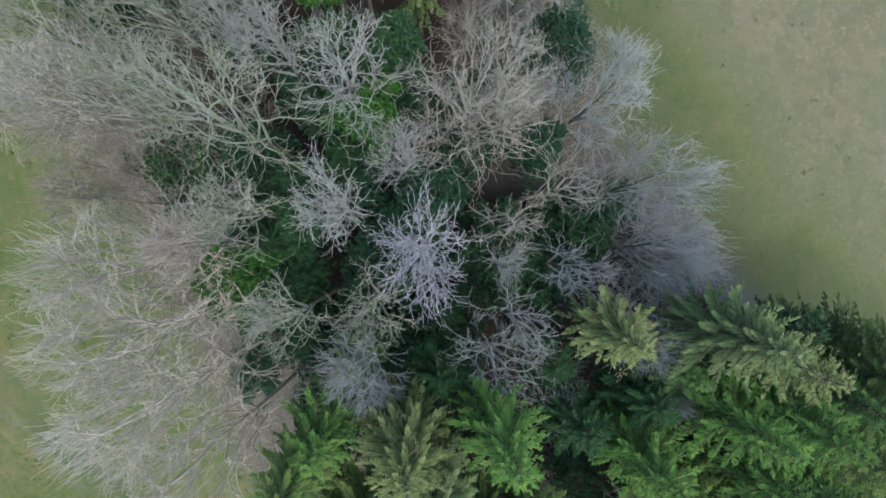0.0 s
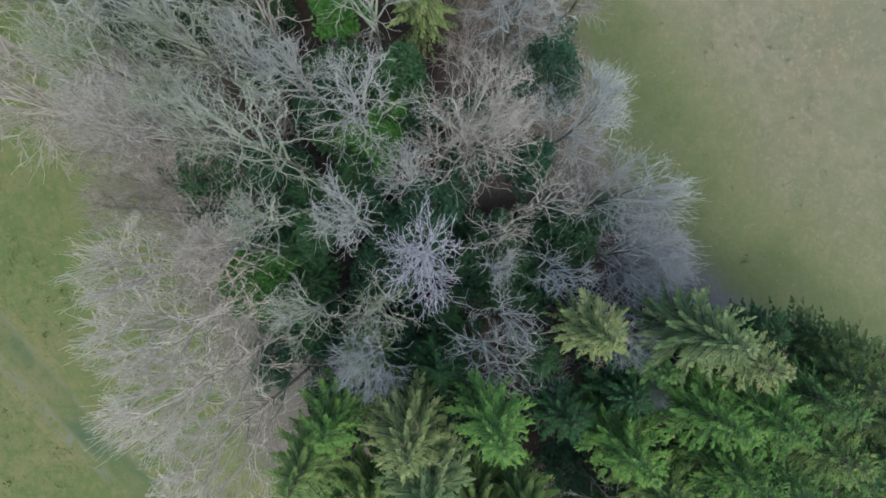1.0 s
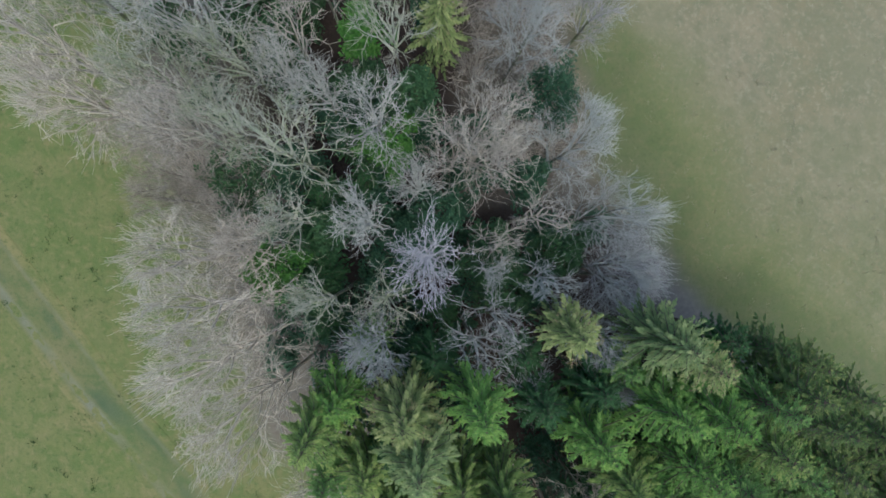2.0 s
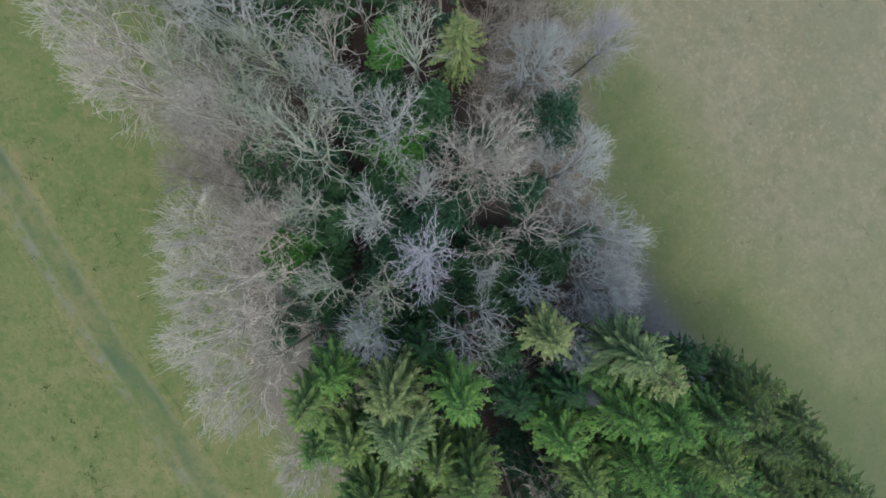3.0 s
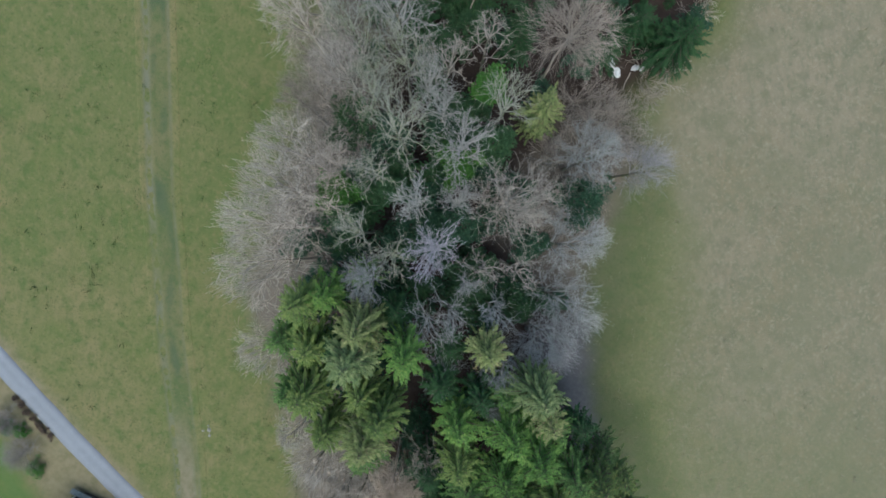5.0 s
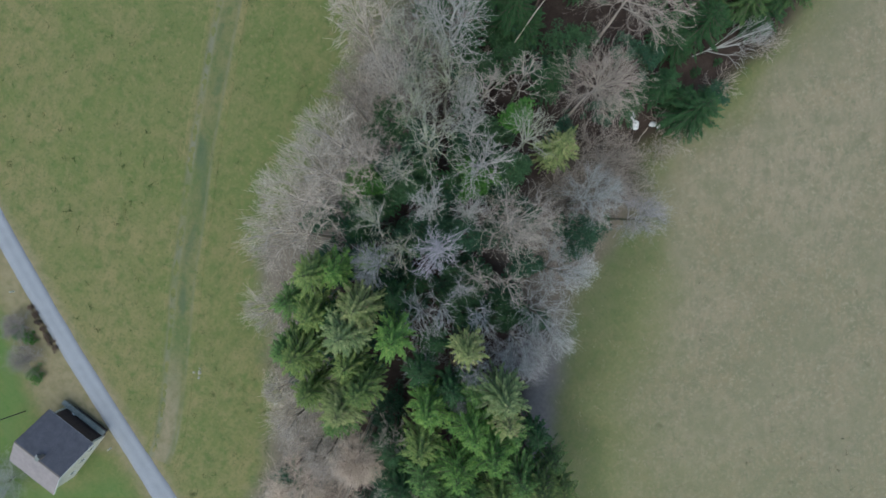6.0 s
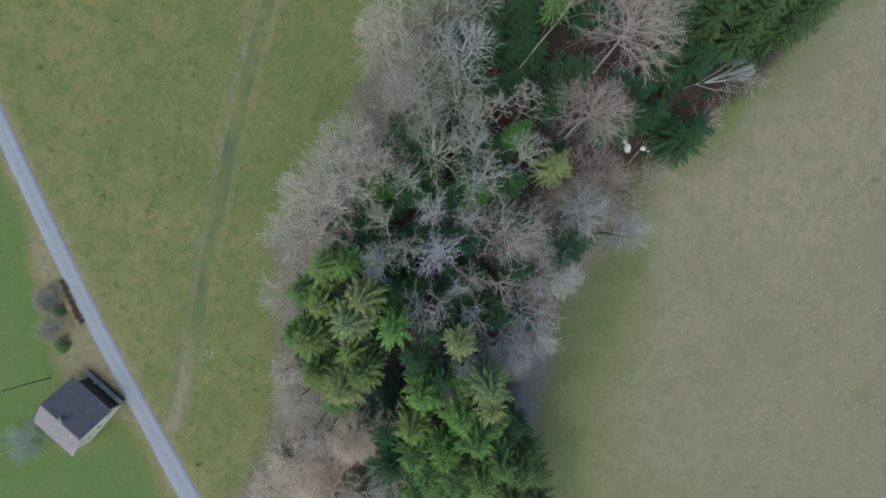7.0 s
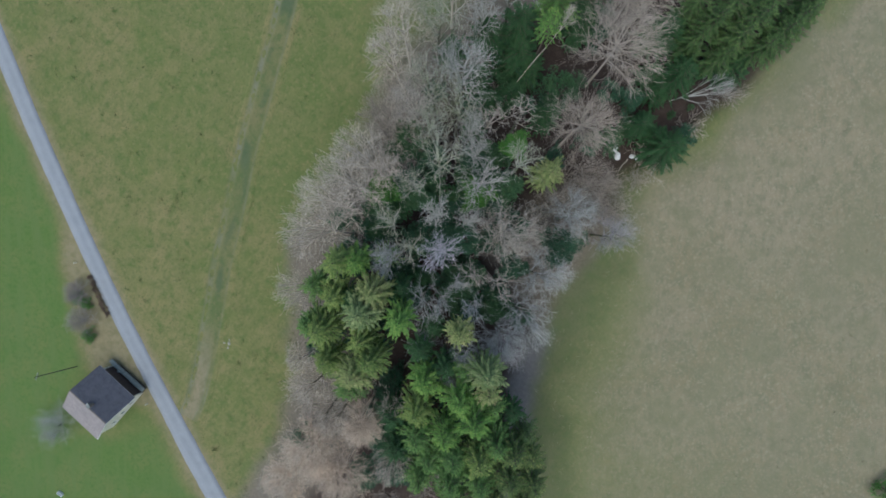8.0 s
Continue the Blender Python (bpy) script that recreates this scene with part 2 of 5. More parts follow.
GROUND, n, l, b = material("meadow_and_leaf_litter", 0.95)
green = mix(n, l, noise_fac(n, l, 0.09, 0.38, 0.60), (0.108, 0.121, 0.041), (0.160, 0.140, 0.063))
green = mix(n, l, attr_fac(n, "fresh"), green, (0.088, 0.114, 0.038))
green = mix(n, l, noise_fac(n, l, 0.45, 0.46, 0.70), green, (0.080, 0.108, 0.032))
green = mix(n, l, noise_fac(n, l, 1.1, 0.50, 0.74), green, (0.160, 0.138, 0.066))
green = mix(n, l, noise_fac(n, l, 1.0, 0.50, 0.85, stretch=((1, 2.9, 1), 20)), green, (0.082, 0.108, 0.034))
green = mix(n, l, noise_fac(n, l, 2.0, 0.54, 0.74), green, (0.066, 0.094, 0.029))
straw = mix(n, l, noise_fac(n, l, 0.05, 0.35, 0.65), (0.168, 0.144, 0.089), (0.216, 0.179, 0.126))
straw = mix(n, l, noise_fac(n, l, 0.35, 0.44, 0.74), straw, (0.132, 0.130, 0.080))
straw = mix(n, l, noise_fac(n, l, 0.9, 0.46, 0.90, stretch=((1, 2.5, 1), 55)), straw, (0.120, 0.122, 0.074))
straw = mix(n, l, noise_fac(n, l, 1.5, 0.52, 0.84), straw, (0.262, 0.230, 0.168))
straw = mix(n, l, noise_fac(n, l, 0.8, 0.58, 0.78), straw, (0.124, 0.124, 0.076))
straw = mix(n, l, math_node(n, l, "MULTIPLY", noise_fac(n, l, 0.10, 0.46, 0.64), 0.6), straw, (0.142, 0.136, 0.082))
straw = mix(n, l, noise_fac(n, l, 4.0, 0.55, 0.75), straw, (0.150, 0.138, 0.092))
lawn = mix(n, l, noise_fac(n, l, 0.13, 0.4, 0.6), (0.076, 0.121, 0.031), (0.100, 0.126, 0.040))
lawn = mix(n, l, noise_fac(n, l, 1.2, 0.45, 0.75), lawn, (0.056, 0.108, 0.024))
lawn = mix(n, l, noise_fac(n, l, 0.5, 0.45, 0.68, stretch=((7, 1, 1), 145)), lawn, (0.084, 0.124, 0.038))
# brown litter, taken near black to hold the shade between the trees
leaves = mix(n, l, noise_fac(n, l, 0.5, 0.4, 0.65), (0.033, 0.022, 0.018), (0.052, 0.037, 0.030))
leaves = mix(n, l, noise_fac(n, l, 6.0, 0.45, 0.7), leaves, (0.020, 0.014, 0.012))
dirt = mix(n, l, noise_fac(n, l, 0.7, 0.4, 0.65), (0.200, 0.165, 0.104), (0.150, 0.130, 0.074))
worn = mix(n, l, noise_fac(n, l, 0.5, 0.4, 0.6), (0.052, 0.082, 0.042), (0.070, 0.092, 0.050))
bare_line = mix(n, l, noise_fac(n, l, 0.35, 0.4, 0.6), (0.140, 0.138, 0.095), (0.108, 0.118, 0.068))
c = mix(n, l, attr_fac(n, "pale"), green, straw)
moss = mix(n, l, noise_fac(n, l, 0.25, 0.4, 0.62), (0.062, 0.080, 0.034), (0.086, 0.090, 0.050))
moss = mix(n, l, noise_fac(n, l, 2.0, 0.5, 0.72), moss, (0.054, 0.068, 0.030))
c = mix(n, l, math_node(n, l, "MULTIPLY", attr_fac(n, "fringe"), 0.7), c, moss)
c = mix(n, l, attr_fac(n, "lush"), c, lawn)
c = mix(n, l, math_node(n, l, "MULTIPLY", attr_fac(n, "ruts"), 0.85), c, worn)
c = mix(n, l, math_node(n, l, "MULTIPLY", attr_fac(n, "worn_line"), 1.0), c, bare_line)
c = mix(n, l, math_node(n, l, "MULTIPLY", attr_fac(n, "verge"), 0.95), c, dirt)
tan_leaves = mix(n, l, noise_fac(n, l, 2.0, 0.4, 0.65), (0.150, 0.128, 0.102), (0.105, 0.088, 0.070))
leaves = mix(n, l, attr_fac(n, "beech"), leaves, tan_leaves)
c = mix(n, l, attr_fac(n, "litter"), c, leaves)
soil = mix(n, l, noise_fac(n, l, 1.5, 0.4, 0.65), (0.105, 0.099, 0.100), (0.128, 0.120, 0.118))
c = mix(n, l, attr_fac(n, "grey_strip"), c, soil)
l.new(c, b.inputs["Base Color"])
bump = node(n, "ShaderNodeBump", Strength=0.6, Distance=0.12)
l.new(noise_fac(n, l, 3.5, 0.2, 0.8, 6.0, 0.7), bump.inputs["Height"])
l.new(bump.outputs[0], b.inputs["Normal"])
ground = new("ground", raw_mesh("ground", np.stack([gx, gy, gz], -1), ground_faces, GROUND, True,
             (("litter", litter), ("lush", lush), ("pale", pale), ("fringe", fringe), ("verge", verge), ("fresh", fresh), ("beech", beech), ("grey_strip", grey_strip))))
tagged(ground, "sloping winter meadow with leaf litter under the wood", "ground", kind="structure")


def ground_at(x, y):
    """Height of the ground sheet between its points."""
    i = int(np.clip(np.searchsorted(axis, x) - 1, 0, n_axis - 2))
    j = int(np.clip(np.searchsorted(axis, y) - 1, 0, n_axis - 2))
    u, v = (x - axis[i]) / (axis[i + 1] - axis[i]), (y - axis[j]) / (axis[j + 1] - axis[j])
    h = lambda a, b: gz[b * n_axis + a]
    return float((h(i, j) * (1 - u) + h(i + 1, j) * u) * (1 - v) + (h(i, j + 1) * (1 - u) + h(i + 1, j + 1) * u) * v)


# the lane: a slab with a crown and broken edges
def dense(pts, step):
    out = []
    for (ax, ay), (bx, by) in zip(pts[:-1], pts[1:]):
        k = max(1, int(math.hypot(bx - ax, by - ay) / step))
        out += [(ax + (bx - ax) * i / k, ay + (by - ay) * i / k) for i in range(k)]
    return np.array(out + [pts[-1]])


mid = dense(ROAD, 1.5)
for _ in range(12):
    mid[1:-1] = 0.25 * mid[:-2] + 0.5 * mid[1:-1] + 0.25 * mid[2:]
way = unit(np.gradient(mid, axis=0))
nor = np.stack([-way[:, 1], way[:, 0]], -1)
offs = np.array([-2.35, -2.22, -1.1, 0.0, 1.1, 2.22, 2.35])
lift = np.array([-0.30, 0.035, 0.07, 0.09, 0.07, 0.035, -0.30])
rng = np.random.RandomState(5)
edge = 0.12 * rng.normal(size=(len(mid), 2)).cumsum(0) % 0.3
half = 0.88 + 0.14 * smooth01(mid[:, 0], -14, 6)
rv = mid[:, None] + nor[:, None] * (offs[None, :] * half[:, None])[..., None]
rv[:, :2] -= nor[:, None] * edge[:, :1, None] * 0.5
rv[:, -2:] += nor[:, None] * edge[:, 1:, None] * 0.5
rz = ground_z(rv[..., 0], rv[..., 1]) + lift
rverts = np.concatenate([rv, rz[..., None]], -1).reshape(-1, 3)
a, s = np.arange(len(mid) - 1)[:, None] * 7, np.arange(6)[None, :]
rfaces = np.stack([a + s, a + 7 + s, a + 7 + s + 1, a + s + 1], -1).reshape(-1, 4)[:, ::-1]
ROADMAT, n, l, b = material("worn_asphalt", 0.85)
cross = np.broadcast_to(np.abs(offs)[None, :], rz.shape).ravel()
wheel = np.exp(-((cross - 0.95) / 0.45) ** 2)
c = mix(n, l, noise_fac(n, l, 0.4, 0.35, 0.65), (0.216, 0.227, 0.252), (0.180, 0.191, 0.216))
c = mix(n, l, math_node(n, l, "MULTIPLY", attr_fac(n, "wheel"), 0.5), c, (0.259, 0.270, 0.295))
c = mix(n, l, noise_fac(n, l, 20.0, 0.45, 0.75), c, (0.158, 0.166, 0.180))
l.new(c, b.inputs["Base Color"])
road = new("road", raw_mesh("road", rverts, rfaces, ROADMAT, True, (("wheel", wheel),)))
tagged(road, "narrow worn grey asphalt lane across the meadow", "road", kind="structure")

# wheel tracks worn into the meadow: a strip of the same turf with ruts
mid = dense(TRACK, 1.2)
for _ in range(10):
    mid[1:-1] = 0.25 * mid[:-2] + 0.5 * mid[1:-1] + 0.25 * mid[2:]
mid = mid[line_distance(mid[:, 0], mid[:, 1], ROAD) > 3.2]
way = unit(np.gradient(mid, axis=0))
nor = np.stack([-way[:, 1], way[:, 0]], -1)
offs = np.arange(-3.84, 3.85, 0.24)
tv = mid[:, None] + nor[:, None] * offs[None, :, None]
tx, ty = tv[..., 0].ravel(), tv[..., 1].ravel()
ox = np.broadcast_to(offs[None, :], tv.shape[:2]).ravel()
along = np.repeat(np.cumsum(np.full(len(mid), 1.2)), len(offs))
jig = np.array([noise.noise((s * 0.07, 0.0, 5.0)) for s in along])
patch = np.array([noise.noise((s * 0.11, o * 0.35, 11.0)) for s, o in zip(along, ox)])
fade = 1 - smooth01(np.abs(ox), 2.8, 3.7)
near_lane = 1 - smooth01(line_distance(tx, ty, ROAD), 8, 22)
edge_a, edge_b = np.abs(ox + 1.9 - 0.6 * jig), np.abs(ox - 2.1 - 0.5 * jig)
rut = np.maximum(1 - smooth01(edge_a, 0.2, 1.1), 0.6 * (1 - smooth01(edge_b, 0.1, 0.45)))
pale_line = np.clip(np.maximum(rut * (0.8 + 0.9 * patch), near_lane * (1 - smooth01(np.abs(ox), 0.9, 2.2))), 0, 1) * fade
dark_band = np.clip((0.35 + 0.65 * smooth01(patch, -0.1, 0.4)) * (1 - smooth01(np.abs(ox - 0.4 - 0.4 * jig), 0.9, 2.2)), 0, 1) * fade * (1 - near_lane)
tz = np.array([ground_at(p, q) for p, q in zip(tx, ty)]) + 0.03 - 0.03 * rut - 0.10 * (np.abs(ox) > 3.7)
zero = np.zeros(len(tx))
k = len(offs)
a, s = np.arange(len(mid) - 1)[:, None] * k, np.arange(k - 1)[None, :]
tfaces = np.stack([a + s, a + k + s, a + k + s + 1, a + s + 1], -1).reshape(-1, 4)[:, ::-1]
track = new("track", raw_mesh("track", np.stack([tx, ty, tz], -1), tfaces, GROUND, True,
            (("litter", zero), ("lush", zero), ("pale", zero), ("fringe", zero), ("verge", near_lane * (1 - smooth01(np.abs(ox + 0.2), 0.8, 2.0)) * 0.8), ("ruts", dark_band), ("worn_line", pale_line))))
tagged(track, "faint wheel tracks worn across the meadow grass", "track", kind="structure")


# ---------------------------------------------------------------- bare trees
STYLES = {
    # bark, limbs, tips on a limb, twigs, twig length, fine twigs, thickness, wander, spread, depth, width of a limb's head, label, tree name
    "coral": (BARK_PALE, 16, 15, 2, 0.9, 0, 0.9, 0.26, 0.7, 1.1, 0.22, "bare tree with crooked pale grey lichened branches", "bare_tree"),
    "violetcoral": (BARK_LILAC, 22, 14, 2, 0.85, 0, 0.88, 0.26, 0.7, 0.9, 0.22, "compact bare tree with curling violet-white branches", "bare_tree"),
    "white": (BARK_PALE, 13, 17, 2, 1.1, 0, 0.98, 0.17, 0.55, 1.4, 0.22, "tall bare tree with long whitish forking limbs", "bare_tree"),
    "oak": (BARK_OAK, 14, 18, 2, 1.0, 0, 0.9, 0.22, 0.62, 1.2, 0.23, "broad bare oak with pale brown spreading limbs", "oak_tree"),
    "tan": (BARK_TAN, 12, 17, 3, 1.3, 1, 0.9, 0.1, 0.36, 1.9, 0.22, "bare tree with dense fine tan-grey twigs at the meadow edge", "bare_tree"),
    "brown": (BARK_BROWN, 11, 10, 4, 1.3, 2, 0.75, 0.14, 0.45, 1.5, 0.2, "lower bare tree with a haze of brown twigs", "bare_tree"),
    "brownfull": (BARK_BROWN, 24, 15, 4, 1.5, 1, 0.74, 0.1, 0.42, 0.5, 0.22, "round bare tree with a dense fan of brownish twigs", "bare_tree"),
    "beige": (BARK_BEIGE, 20, 11, 5, 1.35, 3, 0.95, 0.14, 0.5, 0.9, 0.18, "bare tree with fluffy beige twigs", "bare_tree"),
    "grey": (BARK_GREY, 12, 16, 4, 1.3, 1, 0.86, 0.12, 0.42, 1.8, 0.22, "bare tree with blue-grey feathery twigs", "bare_tree"),
    "greylow": (BARK_TAN, 12, 10, 4, 1.1, 1, 1.1, 0.16, 0.48, 1.6, 0.18, "lower bare tree with tangled grey branches", "bare_tree"),
    "green": (BARK_GREEN, 12, 16, 2, 1.0, 0, 0.88, 0.2, 0.6, 1.4, 0.23, "bare tree with mossy greenish-grey branches", "bare_tree"),
    "sparse": (BARK_OAK, 8, 14, 2, 1.0, 0, 0.92, 0.2, 0.6, 1.6, 0.24, "sparse bare tree with few pale brown limbs", "bare_tree"),
    "fan": (BARK_GREY, 9, 15, 2, 1.1, 0, 0.92, 0.18, 0.55, 1.6, 0.24, "slender bare tree with a pale fan of branches", "bare_tree"),
    "slender": (BARK_OAK, 6, 5, 4, 1.0, 2, 0.8, 0.16, 0.5, 2.0, 0.2, "slender leaning bare tree with a pale stem", "bare_tree"),
    "violet": (BARK_VIOLET, 15, 12, 4, 1.5, 2, 0.7, 0.12, 0.48, 1.0, 0.2, "small bare tree with a haze of violet-grey twigs", "bare_tree"),
}


def fork(rng, hub, heading, tips, wander):
    """Branches that fork from the end of a limb until each one carries a single tip. Returns paths (n, 4, 3) and the tips that each carries."""
    rows, carried = [], []
    stack = [(np.arange(len(tips)), hub, heading)]
    s = np.array([0.0, 0.33, 0.67, 1.0])[:, None]
    while stack:
        ids, pos, way = stack.pop()
        d = unit(tips[ids] - pos)
        main = np.linalg.eigh(np.cov(d.T) if len(ids) > 2 else np.outer(d[0] - d[-1], d[0] - d[-1]))[1][:, -1]
        order = ids[np.argsort(d @ main)]
        cut = int(np.clip(round(len(ids) * rng.uniform(0.28, 0.72)), 1, max(1, len(ids) - 1)))
        for group in (order[:cut], order[cut:]):
            if not len(group):
                continue
            gap = tips[group].mean(0) - pos
            far = np.linalg.norm(gap)
            end = tips[group[0]] if len(group) == 1 else pos + gap * rng.uniform(0.22, 0.45) + rng.normal(size=3) * wander * 0.10 * far
            run = np.linalg.norm(end - pos)
            ctrl = 0.45 * 0.5 * (pos + end) + 0.55 * (pos + way * 0.5 * run)
            path = pos * (1 - s) ** 2 + 2 * ctrl * s * (1 - s) + end * s ** 2
            path[1:3] += rng.normal(size=(2, 3)) * wander * 0.2 * run
            rows.append(path)
            carried.append(len(group))
            if len(group) > 1:
                stack.append((group, end, unit(end - ctrl)))
    return np.array(rows), np.array(carried)


def bare_tree(x, y, mid_z, r, style, seed, long=1.0, aim=0.0, lean=(0.0, 0.0), pale=False):
    """A leafless tree whose crown lies round (x, y, mid_z) with radius r; long: stretch of the crown along aim degrees; lean: the crown's shift from the foot."""
    mat, n1, tips_each, n3, twig, n4, fat, wander, spread, deep, tight, label, name = STYLES[style]
    rng = np.random.RandomState(seed)
    fx, fy = x - lean[0], y - lean[1]
    foot = ground_at(fx, fy) - 0.15
    dome = min(deep * r + 1.2, 0.55 * (mid_z - foot))
    h = mid_z - foot + 0.38 * dome
    root = thing(name, fx, fy, foot, label, "tree", "trees of the wood")
    size = (h / 27.0) ** 0.45
    # trunk
    k = 9
    s = np.linspace(0, 1, k)
    sway = np.cumsum(rng.normal(size=(k, 2)) * 0.16, 0) * s[:, None]
    top = 0.84 * h
    trunk = np.stack([lean[0] * s ** 1.2 + sway[:, 0], lean[1] * s ** 1.2 + sway[:, 1], top * s], -1)
    tr = (0.34 if pale else 1.0) * size * 0.26 * (1 - s) ** 0.8 + 0.04
    tr[0] *= 1.5
    part("trunk", raw_mesh("trunk", *tubes(trunk[None], tr[None], 9), mat if pale or style in ("tan", "beige", "brown", "brownfull") else BARK_TRUNK, True), root)
    # limbs that rise from the trunk to a lumpy dome, each with its forking branches
    n1 = int(round(n1 * np.clip(r / 4.5, 0.85, 1.25)))
    rise_by = 0.4 if style in ("brownfull", "beige", "lane", "garden") else 1.0
    i = np.arange(n1)
    u = (i + rng.uniform(0.2, 0.8, n1)) / n1
    rho = 0.04 + 0.82 * np.sqrt(u)
    azi = i * 2.39996 + rng.uniform(-0.45, 0.45, n1) + rng.uniform(0, 6.28)
    rho = 0.92 * rho * (1 + 0.08 * np.sin(2 * azi + rng.uniform(0, 6)) + 0.10 * np.sin(5 * azi + rng.uniform(0, 6))) * rng.uniform(0.86, 1.1, n1)
    ca, sa = math.cos(radians(aim)), math.sin(radians(aim))

    def spot(px, py, drop):
        ex, ey = px * r * long, py * r
        return np.stack([lean[0] + ex * ca - ey * sa, lean[1] + ex * sa + ey * ca, h - dome * (0.04 + 0.72 * np.clip(px ** 2 + py ** 2, 0, 1.6) + drop)], -1)

    sink = rng.uniform(0, 0.22, n1)
    end = spot(rho * np.cos(azi), rho * np.sin(azi), sink)
    reach = rho * r
    hs = np.clip((end[:, 2] - reach * rng.uniform(1.8, 2.8, n1) * rise_by - 2.2 * rise_by) / top, 0.25, 0.92)
    start = np.stack([np.interp(hs, s, trunk[:, c]) for c in range(3)], -1)
    ctrl = start + (end - start) * np.array([0.6, 0.6, 0.42]) + rng.normal(size=start.shape) * 0.10 * reach[:, None]
    thin = fat * size * 0.0234
    outer_b = []
    for a in range(n1):
        m = max(3, int(tips_each * rng.uniform(0.7, 1.3)))
        ahead = rng.normal(size=m) * tight * 1.15 + 0.04
        side = rng.normal(size=m) * tight
        px = rho[a] * np.cos(azi[a]) + ahead * np.cos(azi[a]) - side * np.sin(azi[a])
        py = rho[a] * np.sin(azi[a]) + ahead * np.sin(azi[a]) + side * np.cos(azi[a])
        tips = spot(px, py, sink[a] + 0.10 * rng.uniform(0, 1, m))
        stop = rng.uniform(0.34, 0.52)
        t = np.linspace(0, stop, 6)[:, None]
        limb = start[a] * (1 - t) ** 2 + 2 * ctrl[a] * t * (1 - t) + end[a] * t ** 2
        limb[1:] += np.cumsum(rng.normal(size=(5, 3)) * wander * 0.13, 0) * np.array([1, 1, 0.6])
        paths, load = fork(rng, limb[-1], unit(limb[-1] - limb[-2]), tips, wander)
        thick = thin * m ** 0.50
        wide = thin * load[:, None] ** 0.50 * np.array([1.0, 0.95, 0.9, 0.84])[None, :]
        wide[load == 1] *= np.array([1.0, 0.92, 0.82, 0.62])
        part("limb", raw_mesh("limb", *joined([tubes(limb[None], thick * np.linspace(1.5, 1.0, 6)[None], 5), tubes(paths, wide, 3)]), mat, True), root)
        outer_b.append(paths)
    # twigs and fine twigs on the outer branches
    outer_b = np.concatenate(outer_b)
    p3, w3, s3 = offshoots(rng, outer_b, n3, 0.12, spread, 0.10)
    run = np.repeat(np.linalg.norm(outer_b[:, -1] - outer_b[:, 0], axis=1), n3)
    len3 = np.clip(0.75 * run + 0.15, 0.3, 1.3) * twig * rng.uniform(0.5, 1.2, len(s3)) * (1.15 - 0.4 * s3)
    k3 = 4 if style in ("coral", "violetcoral", "oak") else 3
    b3 = grow(rng, p3, w3, len3, k3, wander * 0.9, 0.06)
    r3 = thin * np.linspace(0.82, 0.55, k3)[None, :] * np.ones((len(s3), 1))
    mesh = [tubes(b3, r3, 3)]
    if n4:
        p4, w4, s4 = offshoots(rng, b3, n4, 0.25, spread * 1.1, 0.04)
        b4 = grow(rng, p4, w4, 0.6 * np.repeat(len3, n4) * rng.uniform(0.5, 1.2, len(s4)), 2, wander, 0.02)
        mesh.append(tubes(b4, thin * np.linspace(0.6, 0.42, 2)[None, :] * np.ones((len(s4), 1)), 3))
    tagged(part("twig_crown", raw_mesh("twig_crown", *joined(mesh), mat, True), root), kind="stuff")
    return root


# ---------------------------------------------------------------- conifers
FIRS = {
    "yellow": (NEEDLE_YELLOW, "tall spruce with yellow-green sprays and pale cones"),
    "light": (NEEDLE_LIGHT, "tall spruce with olive green layered sprays"),
    "bright": (NEEDLE_BRIGHT, "tall conifer with bright green clumped sprays"),
    "mid": (NEEDLE_MID, "green spruce close among its neighbours"),
    "star": (NEEDLE_STAR, "tall spruce with pale grey-green feathery boughs"),
    "olive": (NEEDLE_OLIVE, "dark olive spruce with yellowish tips at the field edge"),
    "dark": (NEEDLE_DARK_SHADED, "shaded dark blue-green spruce under taller trees"),
    "deep": (NEEDLE_DEEP, "dense deep green spruce at the far end of the wood"),
    "darkfir": (NEEDLE_DARK_SHADED, "dark round fir at the edge of the field"),
}


def sprays(base, way, length, width, normal):
    """Pointed drooping branchlets, folded along a raised ridge: five points and two faces each."""
    side = unit(np.cross(way, normal)) * (0.5 * width)[:, None]
    mid = base + way * (0.42 * length)[:, None]
    fall = normal * (0.35 * width)[:, None]
    v = np.stack([base, mid - side - fall, mid + side - fall, base + way * length[:, None] - normal * (0.20 * length)[:, None], mid], 1)
    o = np.arange(len(base))[:, None] * 5
    return v.reshape(-1, 3), np.concatenate([o + np.array([[0, 4, 3, 1]]), o + np.array([[0, 2, 3, 4]])])


def slips(base, way, length, width, normal):
    """Small pointed side sprays, one quad each."""
    side = unit(np.cross(way, normal)) * (0.5 * width)[:, None]
    mid = base + way * (0.55 * length)[:, None]
    v = np.stack([base, mid + side, base + way * length[:, None] - normal * (0.12 * length)[:, None], mid - side], 1)
    return v.reshape(-1, 3), np.arange(len(base))[:, None] * 4 + np.array([[0, 1, 2, 3]])


def crown(root, wood, green, young, mat):
    """One crown of woody stems and greenery, with a material for each."""
    v, f = joined([wood, green])
    me = raw_mesh("crown", v, f, BARK_DARK, False, (("young", np.concatenate([np.zeros(len(wood[0])), young])),))
    me.materials.append(mat)
    me.polygons.foreach_set("material_index", np.concatenate([np.zeros(len(wood[1]), np.int32), np.ones(len(green[1]), np.int32)]))
    return tagged(part("crown", me, root), kind="stuff")


